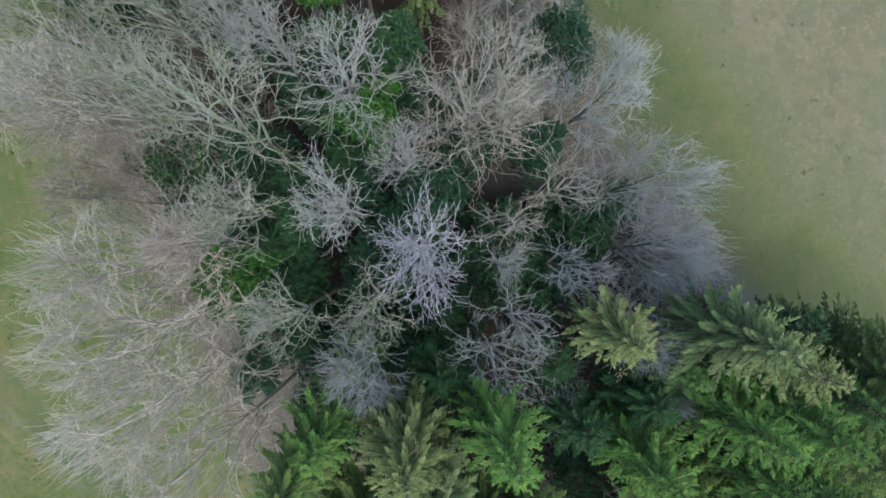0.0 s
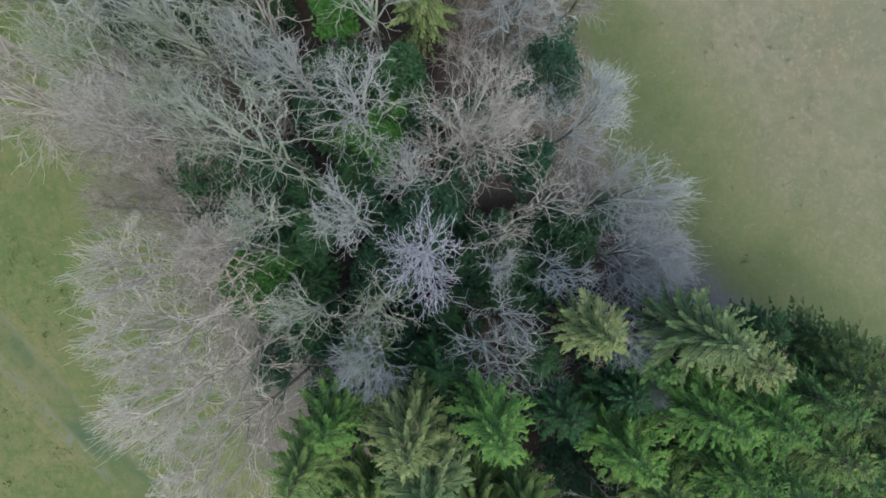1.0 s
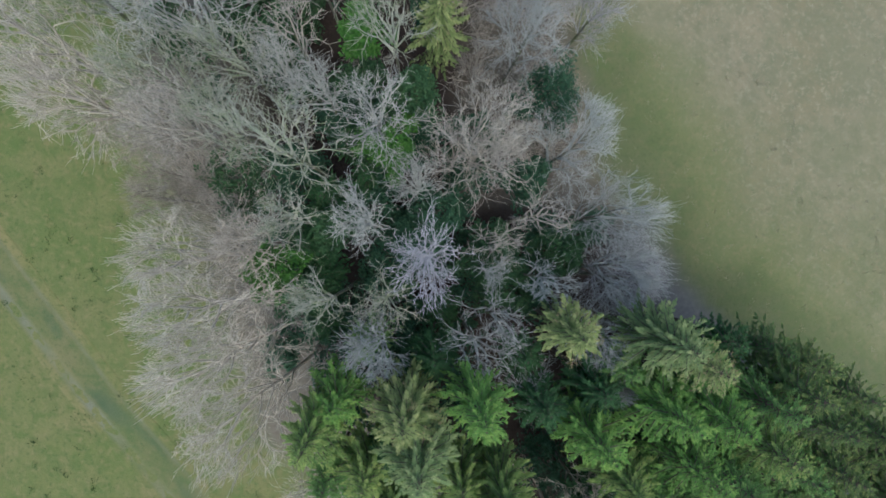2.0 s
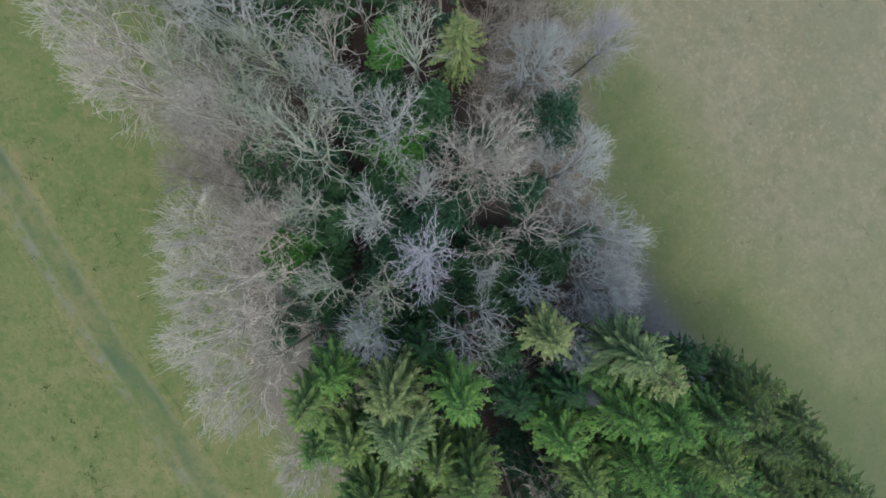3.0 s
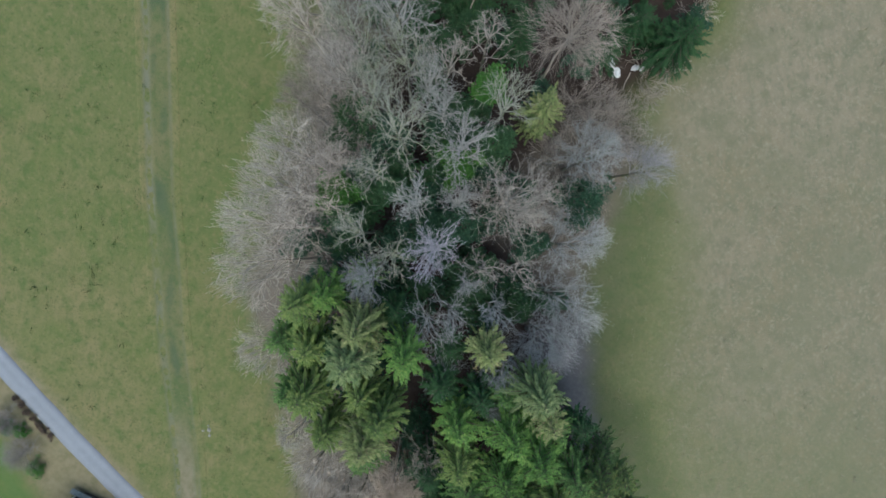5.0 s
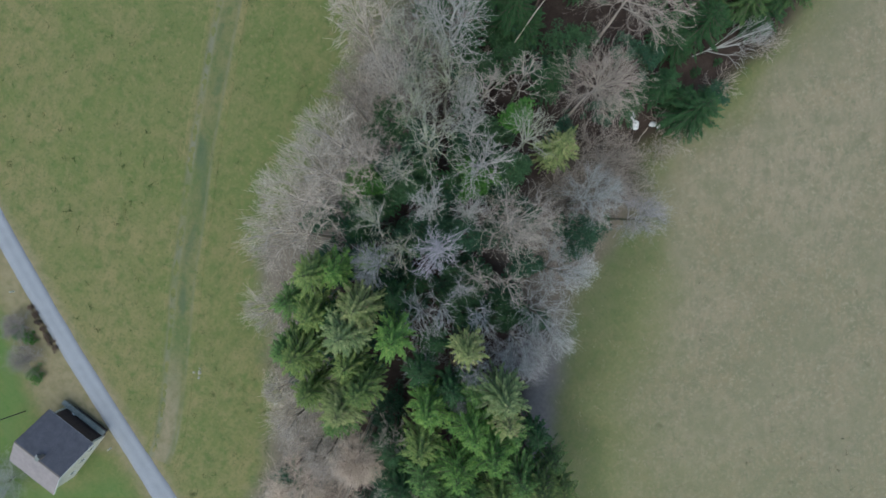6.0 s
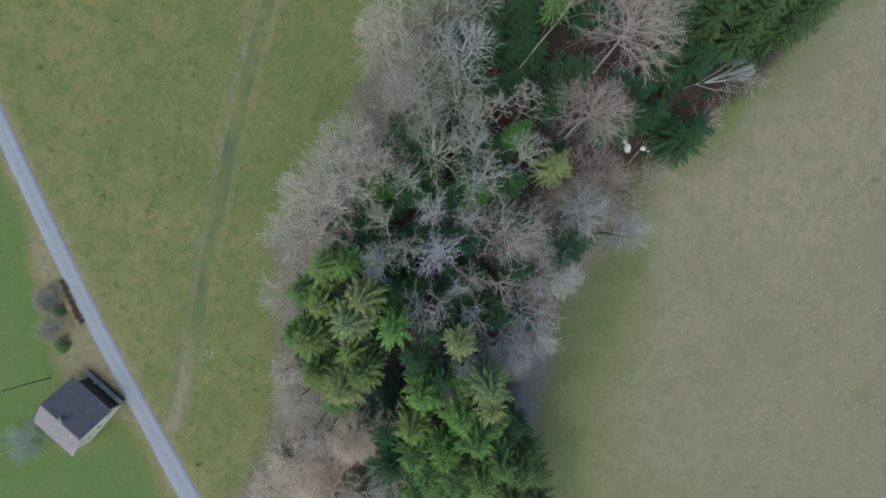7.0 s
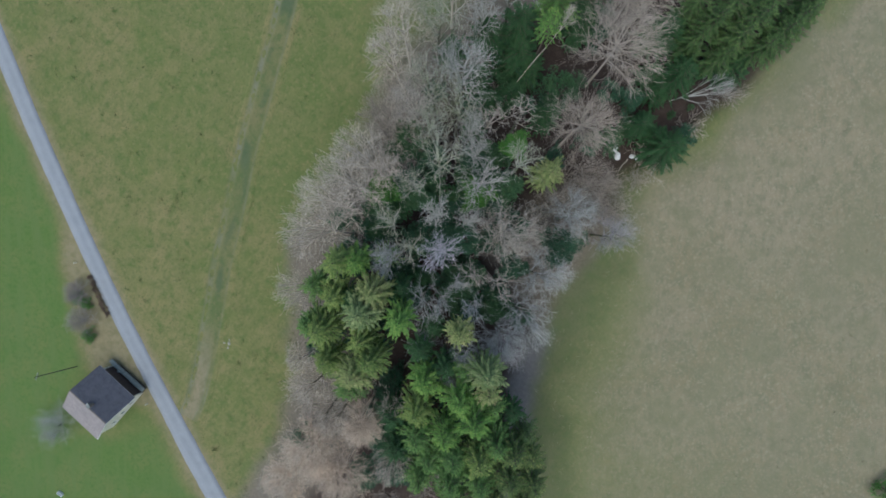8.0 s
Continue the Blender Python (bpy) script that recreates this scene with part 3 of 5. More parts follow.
def conifer(x, y, apex, r, style, seed, depth=0.62, full=0.9, steep=1.65):
    """A spruce or fir: a trunk, whorls of boughs and their sprays of needles."""
    mat, label = FIRS[style]
    rng = np.random.RandomState(seed)
    foot = ground_at(x, y) - 0.15
    h = apex - foot
    full *= 1.0 if math.hypot(x, y) < 32 or y > 40 else 0.75
    cl = min(depth * h, 2.0 * r + 4.0)
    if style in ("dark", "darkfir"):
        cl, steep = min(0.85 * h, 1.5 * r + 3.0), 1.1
    root = thing("fir_tree" if style == "darkfir" else "spruce_tree", x, y, foot, label, "tree", "trees of the wood")
    s = np.linspace(0, 1, 7)
    bend = rng.normal(size=2) * 0.15
    trunk = np.stack([bend[0] * s * s, bend[1] * s * s, h * s], -1)
    part("trunk", raw_mesh("trunk", *tubes(trunk[None], (0.012 * h * (1 - s) + 0.02)[None], 8), BARK_DARK, True), root)
    boughs, bv, bf, young, off = [], [], [], [], 0
    d, turn, whorl = 0.2, rng.uniform(0, 6), 0
    shaded = style in ("dark", "darkfir")
    starry = style in ("yellow", "star", "light", "olive")
    loose_by = 0.24 if style in ("bright", "mid", "deep", "darkfir", "dark") else 0.10
    arms = rng.uniform(0.85, 1.1, 9) if shaded else rng.uniform(0.78, 1.15, 9)
    while d < cl:
        f = d / cl
        reach = r * min(1.0, d / (steep * r)) ** 0.85 * (1 - 0.2 * f) * rng.uniform(0.92, 1.08)
        if starry:
            k = 9 if reach > 0.8 else 5
            azi = turn + (np.arange(k) + (0.5 if d > 1.2 * r and whorl % 2 else 0)) * 2 * np.pi / k + rng.normal(size=k) * 0.07
        else:
            k = int(6 + 2.5 * f + rng.randint(0, 2)) + (4 if shaded else 0)
            azi = turn + np.arange(k) * 2 * np.pi / k + rng.normal(size=k) * 0.16
            turn += 0.7 + rng.uniform(-0.3, 0.3)
        whorl += 1
        reach = np.maximum(reach * arms[(azi / 0.698).astype(int) % 9] * rng.uniform(0.8, 1.12, k), 0.25)
        lift = 0.62 - 0.9 * f + rng.normal(size=k) * 0.14
        out = np.stack([np.cos(azi), np.sin(azi), np.zeros(k)], -1)
        t = np.linspace(0, 1, 6)[None, :, None]
        rise = (lift[:, None, None] * t - 0.55 * t ** 2 + 0.30 * t ** 3) * reach[:, None, None]
        axis_p = np.array([0, 0, h - d]) + out[:, None] * t * reach[:, None, None] + np.array([0, 0, 1.0]) * rise
        boughs.append((axis_p[:, ::2], (0.012 + 0.016 * reach)[:, None] * (1.05 - np.linspace(0, 0.8, 3))[None]))
        near_top = d < 1.75 * r
        m = int(np.clip(reach.mean() / 0.19 * full, 4, 18) * (1.0 if near_top else 0.55))
        for sign in (-1, 1, 0):
            # branchlets on both sides of the bough, longest near its middle, and a few along its end
            ss = (0.06 + 0.92 * (np.arange(m) + 0.5) / m if sign else np.array([0.45, 0.7, 0.88, 0.97]))[None, :] + rng.uniform(-0.03, 0.03, (k, m if sign else 4))
            ss = np.clip(ss, 0.02, 0.999)
            at = ss * 5
            i0 = at.astype(int)
            rows = np.arange(k)[:, None]
            pa, pb = axis_p[rows, i0], axis_p[rows, i0 + 1]
            place = pa + (pb - pa) * (at - i0)[..., None]
            fwd = unit(pb - pa)
            lat = np.cross(fwd, np.array([0, 0, 1.0]))
            open_by = (1.0 - 0.5 * ss)[..., None] * rng.uniform(0.8, 1.15, ss.shape + (1,))
            w = unit(fwd + lat * sign * open_by + rng.normal(size=place.shape) * loose_by + np.array([0, 0, -0.14 if sign else 0.06]))
            swell = (1 - ss) ** 0.7 * (0.5 + ss)
            ln = ((0.17 + 0.27 * reach[:, None] * swell if sign else 0.22 + 0.07 * reach[:, None] + 0 * ss) * rng.uniform(0.75, 1.2, ss.shape)).ravel()
            base, w = place.reshape(-1, 3), w.reshape(-1, 3)
            up = unit(np.array([0, 0, 1.0]) + rng.normal(size=w.shape) * 0.15)
            up = unit(up - w * (up * w).sum(-1, keepdims=True))
            v, fc = sprays(base, w, ln, (0.10 + 0.17 * ln) * (1.0 if near_top else 1.5), up)
            bv.append(v)
            bf.append(fc + off)
            off += len(v)
            # fresher towards bough ends; lower tiers darker, their shade painted into the mask
            young_lit = np.clip((1.2 - 0.75 * f) * (0.15 + 0.85 * ss.ravel()), 0, 1)
            young.append(np.repeat(young_lit, 5) * np.tile([0.6, 0.85, 0.85, 1.0, 0.75], len(base)))
        d += (0.72 + 0.6 * f if starry else 0.58 + 0.6 * f) if near_top else 1.5
    wood = joined([tubes(p, rr, 3) for p, rr in boughs])
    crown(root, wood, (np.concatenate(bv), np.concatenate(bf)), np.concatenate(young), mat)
    if style == "yellow":
        cones(root, rng, h, r)
    return root


def cones(root, rng, h, r):
    """Clusters of slender pale cones that hang round the top of a spruce."""
    at = np.repeat(np.stack([rng.uniform(0.15, 0.75, 26) * r, rng.uniform(0, 6.283, 26)], -1), 6, 0)
    pos = np.stack([at[:, 0] * np.cos(at[:, 1]), at[:, 0] * np.sin(at[:, 1]), h - 1.55 * at[:, 0] + 0.1], -1) + rng.normal(size=(len(at), 3)) * np.array([0.22, 0.22, 0.1])
    way = unit(rng.normal(size=pos.shape) * 0.5 + np.stack([np.cos(at[:, 1]), np.sin(at[:, 1]), -0.6 + 0 * at[:, 1]], -1))
    path = pos[:, None] + way[:, None] * np.array([0, 0.06, 0.13, 0.18])[None, :, None]
    v, f = tubes(path, np.broadcast_to(np.array([0.010, 0.030, 0.025, 0.005]), (len(pos), 4)), 4)
    tagged(part("cone_cluster", raw_mesh("cone_cluster", v, f, CONE, True), root, "pale tan hanging cones"), kind="stuff")


# ---------------------------------------------------------------- broadleaved evergreens
GREENS = {
    "bushbright": (LEAF_BRIGHT, "bright green ivy-clad evergreen among bare trees"),
    "bush": (LEAF_MID, "green broadleaved evergreen among bare trees"),
    "bushdark": (LEAF_SHADED, "dark green shaded evergreen under bare crowns"),
}


def evergreen(x, y, top, r, style, seed, name="evergreen_tree", clumps=80, leaves=46, leaf=0.33):
    """A trunk with limbs that carry many clumps of small leaves."""
    mat, label = GREENS[style]
    rng = np.random.RandomState(seed)
    foot = ground_at(x, y) - 0.15
    h = top - foot
    root = thing(name, x, y, foot, label, "tree" if h > 6 else "shrub", "trees of the wood" if h > 6 else "shrubs by the lane")
    dep = min(1.5 * r, 0.6 * h)
    u = rng.uniform(0, 1, clumps)
    azi = rng.uniform(0, 6.283, clumps)
    zz = 1 - 1.5 * u
    rad = np.sqrt(np.clip(1 - zz ** 2, 0, 1)) * rng.uniform(0.55, 1.1, clumps)
    lump = 1 + 0.28 * np.sin(3 * azi + rng.uniform(0, 6)) + 0.15 * np.sin(5 * azi + rng.uniform(0, 6))
    ctr = np.stack([r * rad * lump * np.cos(azi), r * rad * lump * np.sin(azi), h - dep + dep * zz * rng.uniform(0.75, 1.0, clumps)], -1)
    s = np.linspace(0, 1, 6)
    trunk = np.stack([0.2 * np.sin(3 * s), 0.15 * np.sin(2 * s), s * (h - 0.7 * dep)], -1)
    part("trunk", raw_mesh("trunk", *tubes(trunk[None], (0.012 * h * (1.1 - s) + 0.02)[None], 8), BARK_DARK, True), root)
    t = np.linspace(0, 1, 4)[None, :, None]
    st = np.array([0.1, 0.1, 1.0]) * np.array([1, 1, h - dep]) * rng.uniform(0.75, 1.0, (clumps, 1))
    stems = st[:, None] * (1 - t) + ctr[:, None] * t + np.array([0, 0, 0.25]) * np.sin(t * 3.14)
    wood = tubes(stems, np.broadcast_to(np.array([0.05, 0.035, 0.02, 0.01]), (clumps, 4)), 3)
    c = np.repeat(ctr, leaves, 0)
    spread = np.repeat(rng.uniform(0.25, 0.42, clumps) * r ** 0.75, leaves)[:, None]
    way = unit(rng.normal(size=c.shape) + np.array([0, 0, 0.45]))
    base = c + way * spread * rng.uniform(0.3, 1.0, (len(c), 1)) * np.array([1, 1, 0.7])
    up = unit(np.array([0, 0, 1.0]) + rng.normal(size=c.shape) * 0.5)
    w = unit(way * np.array([1, 1, 0.4]) + rng.normal(size=c.shape) * 0.4)
    up = unit(up - w * (up * w).sum(-1, keepdims=True))
    ln = leaf * rng.uniform(0.6, 1.3, len(c))
    v, f = slips(base, w, ln, ln * 0.75, up)
    # clump tops get paler leaf colour, standing in for light from above
    young_lit = np.repeat(np.clip(0.5 + 0.5 * way[:, 2] + rng.normal(size=len(c)) * 0.15, 0, 1), 4)
    crown(root, wood, (v, f), young_lit, mat)
    return root


def undergrowth(seed, r, h):
    """A low thicket of thin bare brown stems that fan out from the ground."""
    rng = np.random.RandomState(seed)
    root = thing("bare_shrub", 0, 0, 0, "low bare brown shrub of thin stems under the trees", "shrub", "undergrowth of the wood")
    n = 12
    azi = np.arange(n) * 2.4 + rng.uniform(-0.4, 0.4, n)
    way = np.stack([np.cos(azi) * 0.75, np.sin(azi) * 0.75, np.ones(n)], -1) * rng.uniform(0.6, 1.1, (n, 1))
    st = grow(rng, np.stack([0.15 * np.cos(azi), 0.15 * np.sin(azi), np.zeros(n) - 0.1], -1), way, h * rng.uniform(0.75, 1.2, n), 6, 0.14, 0.0)
    p2, w2, s2 = offshoots(rng, st, 7, 0.25, 0.6, 0.05)
    b2 = grow(rng, p2, w2, 0.45 * h * (1.1 - 0.6 * s2), 4, 0.16, 0.02)
    p3, w3, s3 = offshoots(rng, b2, 3, 0.2, 0.6, 0.05)
    b3 = grow(rng, p3, w3, 0.28 * h * np.ones(len(s3)), 2, 0.1, 0.0)
    part("stem", raw_mesh("stem", *tubes(st, np.linspace(0.05, 0.02, 6)[None] * np.ones((n, 1)), 4), BARK_BROWN, True), root)
    tagged(part("twig_crown", raw_mesh("twig_crown", *joined([tubes(b2, np.linspace(0.028, 0.016, 4)[None] * np.ones((len(s2), 1)), 3),
           tubes(b3, np.linspace(0.018, 0.011, 2)[None] * np.ones((len(s3), 1)), 3)]), BARK_BROWN, True), root), kind="stuff")
    return root


# ---------------------------------------------------------------- the wood, tree by tree
bare_tree(5.7, 10.6, 30.5, 3.7, "oak", 371)
bare_tree(13.1, 20.3, 20.0, 5.4, "brown", 131)
bare_tree(6.7, 33.3, 17.0, 5.7, "brown", 632)
bare_tree(9.7, 14.0, 18.0, 4.8, "brown", 551)
bare_tree(-37.5, 16.5, 35.0, 6.0, "tan", 400)
bare_tree(-34.6, 22.1, 36.0, 5.7, "green", 660)
bare_tree(-31.7, 29.6, 33.0, 4.5, "white", 158)
bare_tree(-26.2, 15.0, 35.0, 5.6, "green", 156)
bare_tree(-18.4, 54.4, 34.0, 7.8, "brownfull", 606)
bare_tree(-39.3, 28.9, 34.0, 7.8, "tan", 957)
bare_tree(-32.4, 38.0, 36.0, 6.7, "white", 670)
bare_tree(21.4, -58.2, 14.0, 6.8, "beige", 787)
bare_tree(19.7, -35.1, 22.0, 4.3, "beige", 527)
bare_tree(13.9, -42.2, 18.0, 5.3, "greylow", 774)
bare_tree(1.3, -37.5, 22.0, 4.1, "tan", 191)
bare_tree(-0.4, -1.2, 36.5, 3.3, "violetcoral", 306, long=1.45, aim=85)
bare_tree(-6.3, 2.2, 37.0, 2.5, "coral", 744, long=1.35, aim=115)
bare_tree(-6.0, 11.9, 33.5, 4.9, "coral", 746, long=1.1, aim=90)
bare_tree(4.2, 11.1, 33.0, 7.2, "oak", 950, lean=(0.5, 1.5))
bare_tree(-2.1, 6.6, 31.0, 3.0, "coral", 466)
bare_tree(14.9, 12.6, 29.0, 4.7, "grey", 564, long=1.15, aim=60, lean=(1.5, 1.5))
bare_tree(20.4, 4.9, 28.5, 5.2, "grey", 632, long=1.25, aim=15, lean=(2.5, 0.5))
bare_tree(20.6, -1.4, 30.0, 4.1, "grey", 598, long=1.2, aim=0, lean=(2.0, 0.0))
bare_tree(11.3, 4.3, 29.5, 2.9, "sparse", 429, long=1.4, aim=10, lean=(2.0, 0.5))
bare_tree(7.0, 0.8, 30.0, 2.6, "sparse", 778, long=1.5, aim=5, lean=(1.5, 0.0))
bare_tree(6.6, -1.9, 30.0, 2.0, "fan", 517)
bare_tree(12.0, -2.7, 31.0, 2.6, "fan", 690, long=1.4, aim=-12, lean=(2.0, -0.5))
bare_tree(7.7, -7.0, 31.0, 3.0, "fan", 293, long=1.5, aim=-20, lean=(1.5, -0.5))
bare_tree(5.8, -10.0, 31.0, 3.4, "fan", 888, long=1.5, aim=-25, lean=(1.5, -1.0))
bare_tree(11.6, -14.0, 29.0, 3.3, "fan", 709, long=1.5, aim=-55, lean=(-5.5, 11.0))
bare_tree(-4.1, -5.5, 33.0, 3.6, "green", 964)
bare_tree(-4.9, -10.1, 33.0, 3.6, "grey", 325)
bare_tree(-9.8, -5.5, 36.0, 2.9, "green", 952)
bare_tree(-12.6, 1.7, 37.0, 3.3, "green", 627)
bare_tree(-14.1, 8.4, 37.5, 5.1, "green", 568, long=1.3, aim=-25, lean=(-1.5, 1.0))
bare_tree(-12.0, 14.2, 33.0, 3.4, "coral", 875)
bare_tree(-23.0, -2.4, 33.5, 6.4, "tan", 412, long=1.25, aim=5, lean=(-2.5, 0.0))
bare_tree(-20.5, -6.9, 35.5, 6.4, "tan", 318, long=1.2, aim=15, lean=(-2.5, -0.5))
bare_tree(-19.4, -11.7, 36.0, 5.9, "tan", 319, long=1.25, aim=25, lean=(-2.5, -1.0))
bare_tree(-17.2, -17.6, 33.0, 6.8, "tan", 144, long=1.25, aim=45, lean=(-2.0, -1.5))
bare_tree(-10.2, -28.9, 25.0, 5.3, "tan", 960, long=1.2, aim=70)
bare_tree(-24.4, 10.1, 35.5, 5.1, "oak", 217)
bare_tree(-19.8, 16.1, 34.0, 4.9, "green", 504, long=1.25, aim=-30)
bare_tree(-31.7, 10.7, 28.0, 5.2, "brown", 137)
bare_tree(-15.2, 16.3, 33.0, 3.4, "coral", 407)
bare_tree(-23.1, 5.4, 27.0, 5.6, "brown", 766)
bare_tree(2.1, 11.1, 26.0, 4.3, "brown", 195)
bare_tree(-34.3, 12.3, 34.0, 5.4, "tan", 586)
bare_tree(-28.9, 6.1, 27.0, 5.6, "brown", 638)
bare_tree(-23.9, 20.6, 37.5, 6.6, "white", 447)
bare_tree(-20.5, 10.8, 35.0, 4.2, "green", 466)
bare_tree(-14.7, 19.5, 33.0, 4.1, "sparse", 344)
bare_tree(-12.2, 24.8, 34.5, 3.5, "sparse", 574)
bare_tree(-4.9, 19.8, 37.0, 3.9, "green", 947)
bare_tree(-11.7, 45.7, 35.0, 8.9, "brownfull", 764)
bare_tree(-4.3, 33.4, 31.0, 6.3, "brownfull", 817)
bare_tree(8.8, 23.9, 29.0, 5.3, "grey", 275)
bare_tree(16.4, 28.2, 26.0, 3.9, "violet", 173)
bare_tree(7.5, -41.5, 19.0, 7.0, "greylow", 284)
bare_tree(15.5, -39.0, 21.0, 5.5, "greylow", 422)
bare_tree(18.1, -34.1, 25.0, 4.8, "beige", 867)
bare_tree(17.8, -48.3, 19.0, 7.7, "beige", 382)
bare_tree(26.6, -46.9, 18.0, 7.1, "beige", 420)
bare_tree(19.1, -26.9, 25.0, 3.6, "greylow", 867)
bare_tree(29.2, -34.7, 23.0, 5.0, "greylow", 790)
bare_tree(7.0, -39.4, 22.0, 4.7, "greylow", 946)
bare_tree(18.2, -8.5, 30.0, 4.0, "grey", 552)
bare_tree(22.6, -2.4, 24.0, 4.8, "violet", 817)
bare_tree(20.2, -13.2, 29.0, 2.5, "grey", 747)
bare_tree(-17.9, -0.9, 33.0, 3.0, "tan", 334)
bare_tree(-28.4, 3.4, 28.0, 4.5, "brown", 889)
bare_tree(5.6, 64.2, 20.5, 3.6, "fan", 301, lean=(3.8, 5.6), pale=True)
bare_tree(-21.2, 41.6, 33.0, 1.6, "slender", 302, lean=(-1.6, 13.8), pale=True)
evergreen(26.0, -36.1, 17.0, 4.0, "bushdark", 144)
evergreen(33.6, -36.7, 17.0, 4.8, "bushdark", 93)
evergreen(30.8, -44.7, 15.0, 3.6, "bushdark", 765)
conifer(-26.3, 43.5, 34.0, 5.9, "mid", 623)
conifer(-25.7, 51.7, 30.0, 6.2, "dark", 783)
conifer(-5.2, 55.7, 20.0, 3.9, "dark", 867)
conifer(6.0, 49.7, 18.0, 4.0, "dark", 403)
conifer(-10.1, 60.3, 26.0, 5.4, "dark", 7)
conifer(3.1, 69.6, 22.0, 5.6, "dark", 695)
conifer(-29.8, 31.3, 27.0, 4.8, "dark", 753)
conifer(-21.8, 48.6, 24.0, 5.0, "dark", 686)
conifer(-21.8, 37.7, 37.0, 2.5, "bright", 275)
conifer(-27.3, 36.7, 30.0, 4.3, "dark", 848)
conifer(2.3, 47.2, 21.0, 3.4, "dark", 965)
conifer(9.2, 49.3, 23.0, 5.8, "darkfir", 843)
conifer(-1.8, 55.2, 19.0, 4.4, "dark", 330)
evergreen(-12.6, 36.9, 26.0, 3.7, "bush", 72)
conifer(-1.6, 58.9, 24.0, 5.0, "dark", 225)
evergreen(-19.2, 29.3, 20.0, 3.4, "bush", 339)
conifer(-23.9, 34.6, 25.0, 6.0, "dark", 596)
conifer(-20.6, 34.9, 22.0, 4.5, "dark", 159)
evergreen(-16.7, -3.6, 29.0, 2.8, "bushbright", 253)
evergreen(-5.2, 10.6, 28.0, 2.7, "bushbright", 7)
evergreen(-8.4, 21.6, 30.0, 2.3, "bushbright", 417)
evergreen(-21.7, 5.8, 27.0, 3.7, "bush", 801)
conifer(-12.2, 4.8, 25.0, 3.5, "dark", 817)
conifer(-13.6, -0.5, 26.0, 3.6, "dark", 8)
conifer(-12.3, -4.1, 24.0, 3.0, "dark", 201)
conifer(-7.8, 8.0, 24.0, 3.0, "dark", 702)
evergreen(0.7, 4.1, 26.0, 2.9, "bushdark", 873)
evergreen(7.0, -0.4, 26.0, 3.1, "bush", 27)
evergreen(15.7, 1.1, 24.0, 3.0, "bush", 757)
evergreen(9.0, -4.0, 24.0, 3.0, "bush", 150)
conifer(-11.3, -9.6, 24.0, 3.0, "dark", 774)
evergreen(-10.9, 1.6, 27.0, 2.1, "bush", 770)
evergreen(10.7, 8.7, 24.0, 2.5, "bushdark", 136)
evergreen(-16.7, 8.1, 24.0, 3.0, "bushdark", 374)
conifer(-16.7, 18.2, 26.0, 3.4, "dark", 300)
evergreen(-9.7, 17.9, 24.0, 3.0, "bush", 813)
evergreen(-3.0, 16.2, 28.0, 2.7, "bush", 726)
conifer(-10.2, 12.5, 22.0, 3.2, "dark", 379)
conifer(1.9, -7.5, 22.0, 2.9, "dark", 947)
conifer(-3.4, -4.3, 22.0, 2.9, "dark", 464)
conifer(-10.7, 31.9, 24.0, 3.9, "dark", 989)
conifer(1.0, 42.2, 18.0, 4.2, "dark", 590)
evergreen(12.9, 19.3, 24.0, 3.6, "bushdark", 712)
evergreen(-14.2, -5.6, 27.0, 2.8, "bush", 301)
conifer(21.6, -6.8, 40.0, 4.2, "star", 700)
conifer(13.3, -6.7, 38.5, 3.3, "yellow", 701)
conifer(-0.7, 24.1, 31.5, 3.9, "yellow", 702)
conifer(27.8, -13.8, 38.0, 4.7, "bright", 703)
conifer(22.9, -13.5, 38.5, 4.5, "bright", 704)
conifer(16.8, -17.1, 37.0, 4.8, "bright", 705)
conifer(27.4, -19.8, 36.0, 4.7, "bright", 706)
conifer(20.9, -21.8, 35.0, 4.3, "light", 707)
conifer(34.5, -13.2, 35.0, 4.5, "mid", 708)
conifer(5.3, -13.7, 40.0, 4.4, "bright", 709)
conifer(-1.1, -14.8, 39.5, 4.4, "yellow", 710)
conifer(-9.2, -16.7, 40.0, 4.1, "light", 711)
conifer(-7.6, -14.7, 36.5, 3.8, "bright", 712)
conifer(0.3, -18.4, 40.5, 4.4, "star", 713)
conifer(-1.4, -27.2, 36.0, 4.4, "light", 714)
conifer(8.6, -26.3, 38.0, 4.7, "yellow", 715)
conifer(8.4, -22.9, 37.0, 4.6, "light", 716)
conifer(-4.6, -21.8, 35.5, 4.3, "light", 717)
conifer(-3.4, -29.0, 33.0, 4.3, "mid", 718)
conifer(4.5, -22.4, 35.0, 3.8, "light", 720)
conifer(4.0, -30.5, 33.0, 4.3, "light", 721)
conifer(10.6, -31.0, 31.0, 4.5, "mid", 722)
conifer(-8.8, -24.2, 32.0, 3.8, "mid", 723)
conifer(12.2, -14.8, 33.0, 3.4, "dark", 724)
conifer(17.6, -12.8, 33.0, 3.4, "dark", 725)
conifer(19.6, -10.4, 34.0, 3.4, "mid", 726)
conifer(28.6, -9.8, 33.0, 3.4, "mid", 727)
conifer(10.4, -10.6, 30.0, 3.2, "dark", 728)
conifer(1.2, -11.2, 31.0, 3.2, "dark", 729)
conifer(-6.0, -10.6, 30.0, 3.6, "mid", 730)
conifer(-2.4, -19.5, 33.0, 3.2, "dark", 731)
conifer(32.6, -7.9, 29.0, 2.9, "dark", 732)
conifer(37.0, -8.4, 30.0, 3.2, "deep", 733)
conifer(37.4, -11.8, 35.0, 4.3, "olive", 734)
conifer(41.2, -9.8, 31.0, 3.6, "olive", 735)
conifer(46.0, -12.6, 31.0, 4.3, "olive", 736)
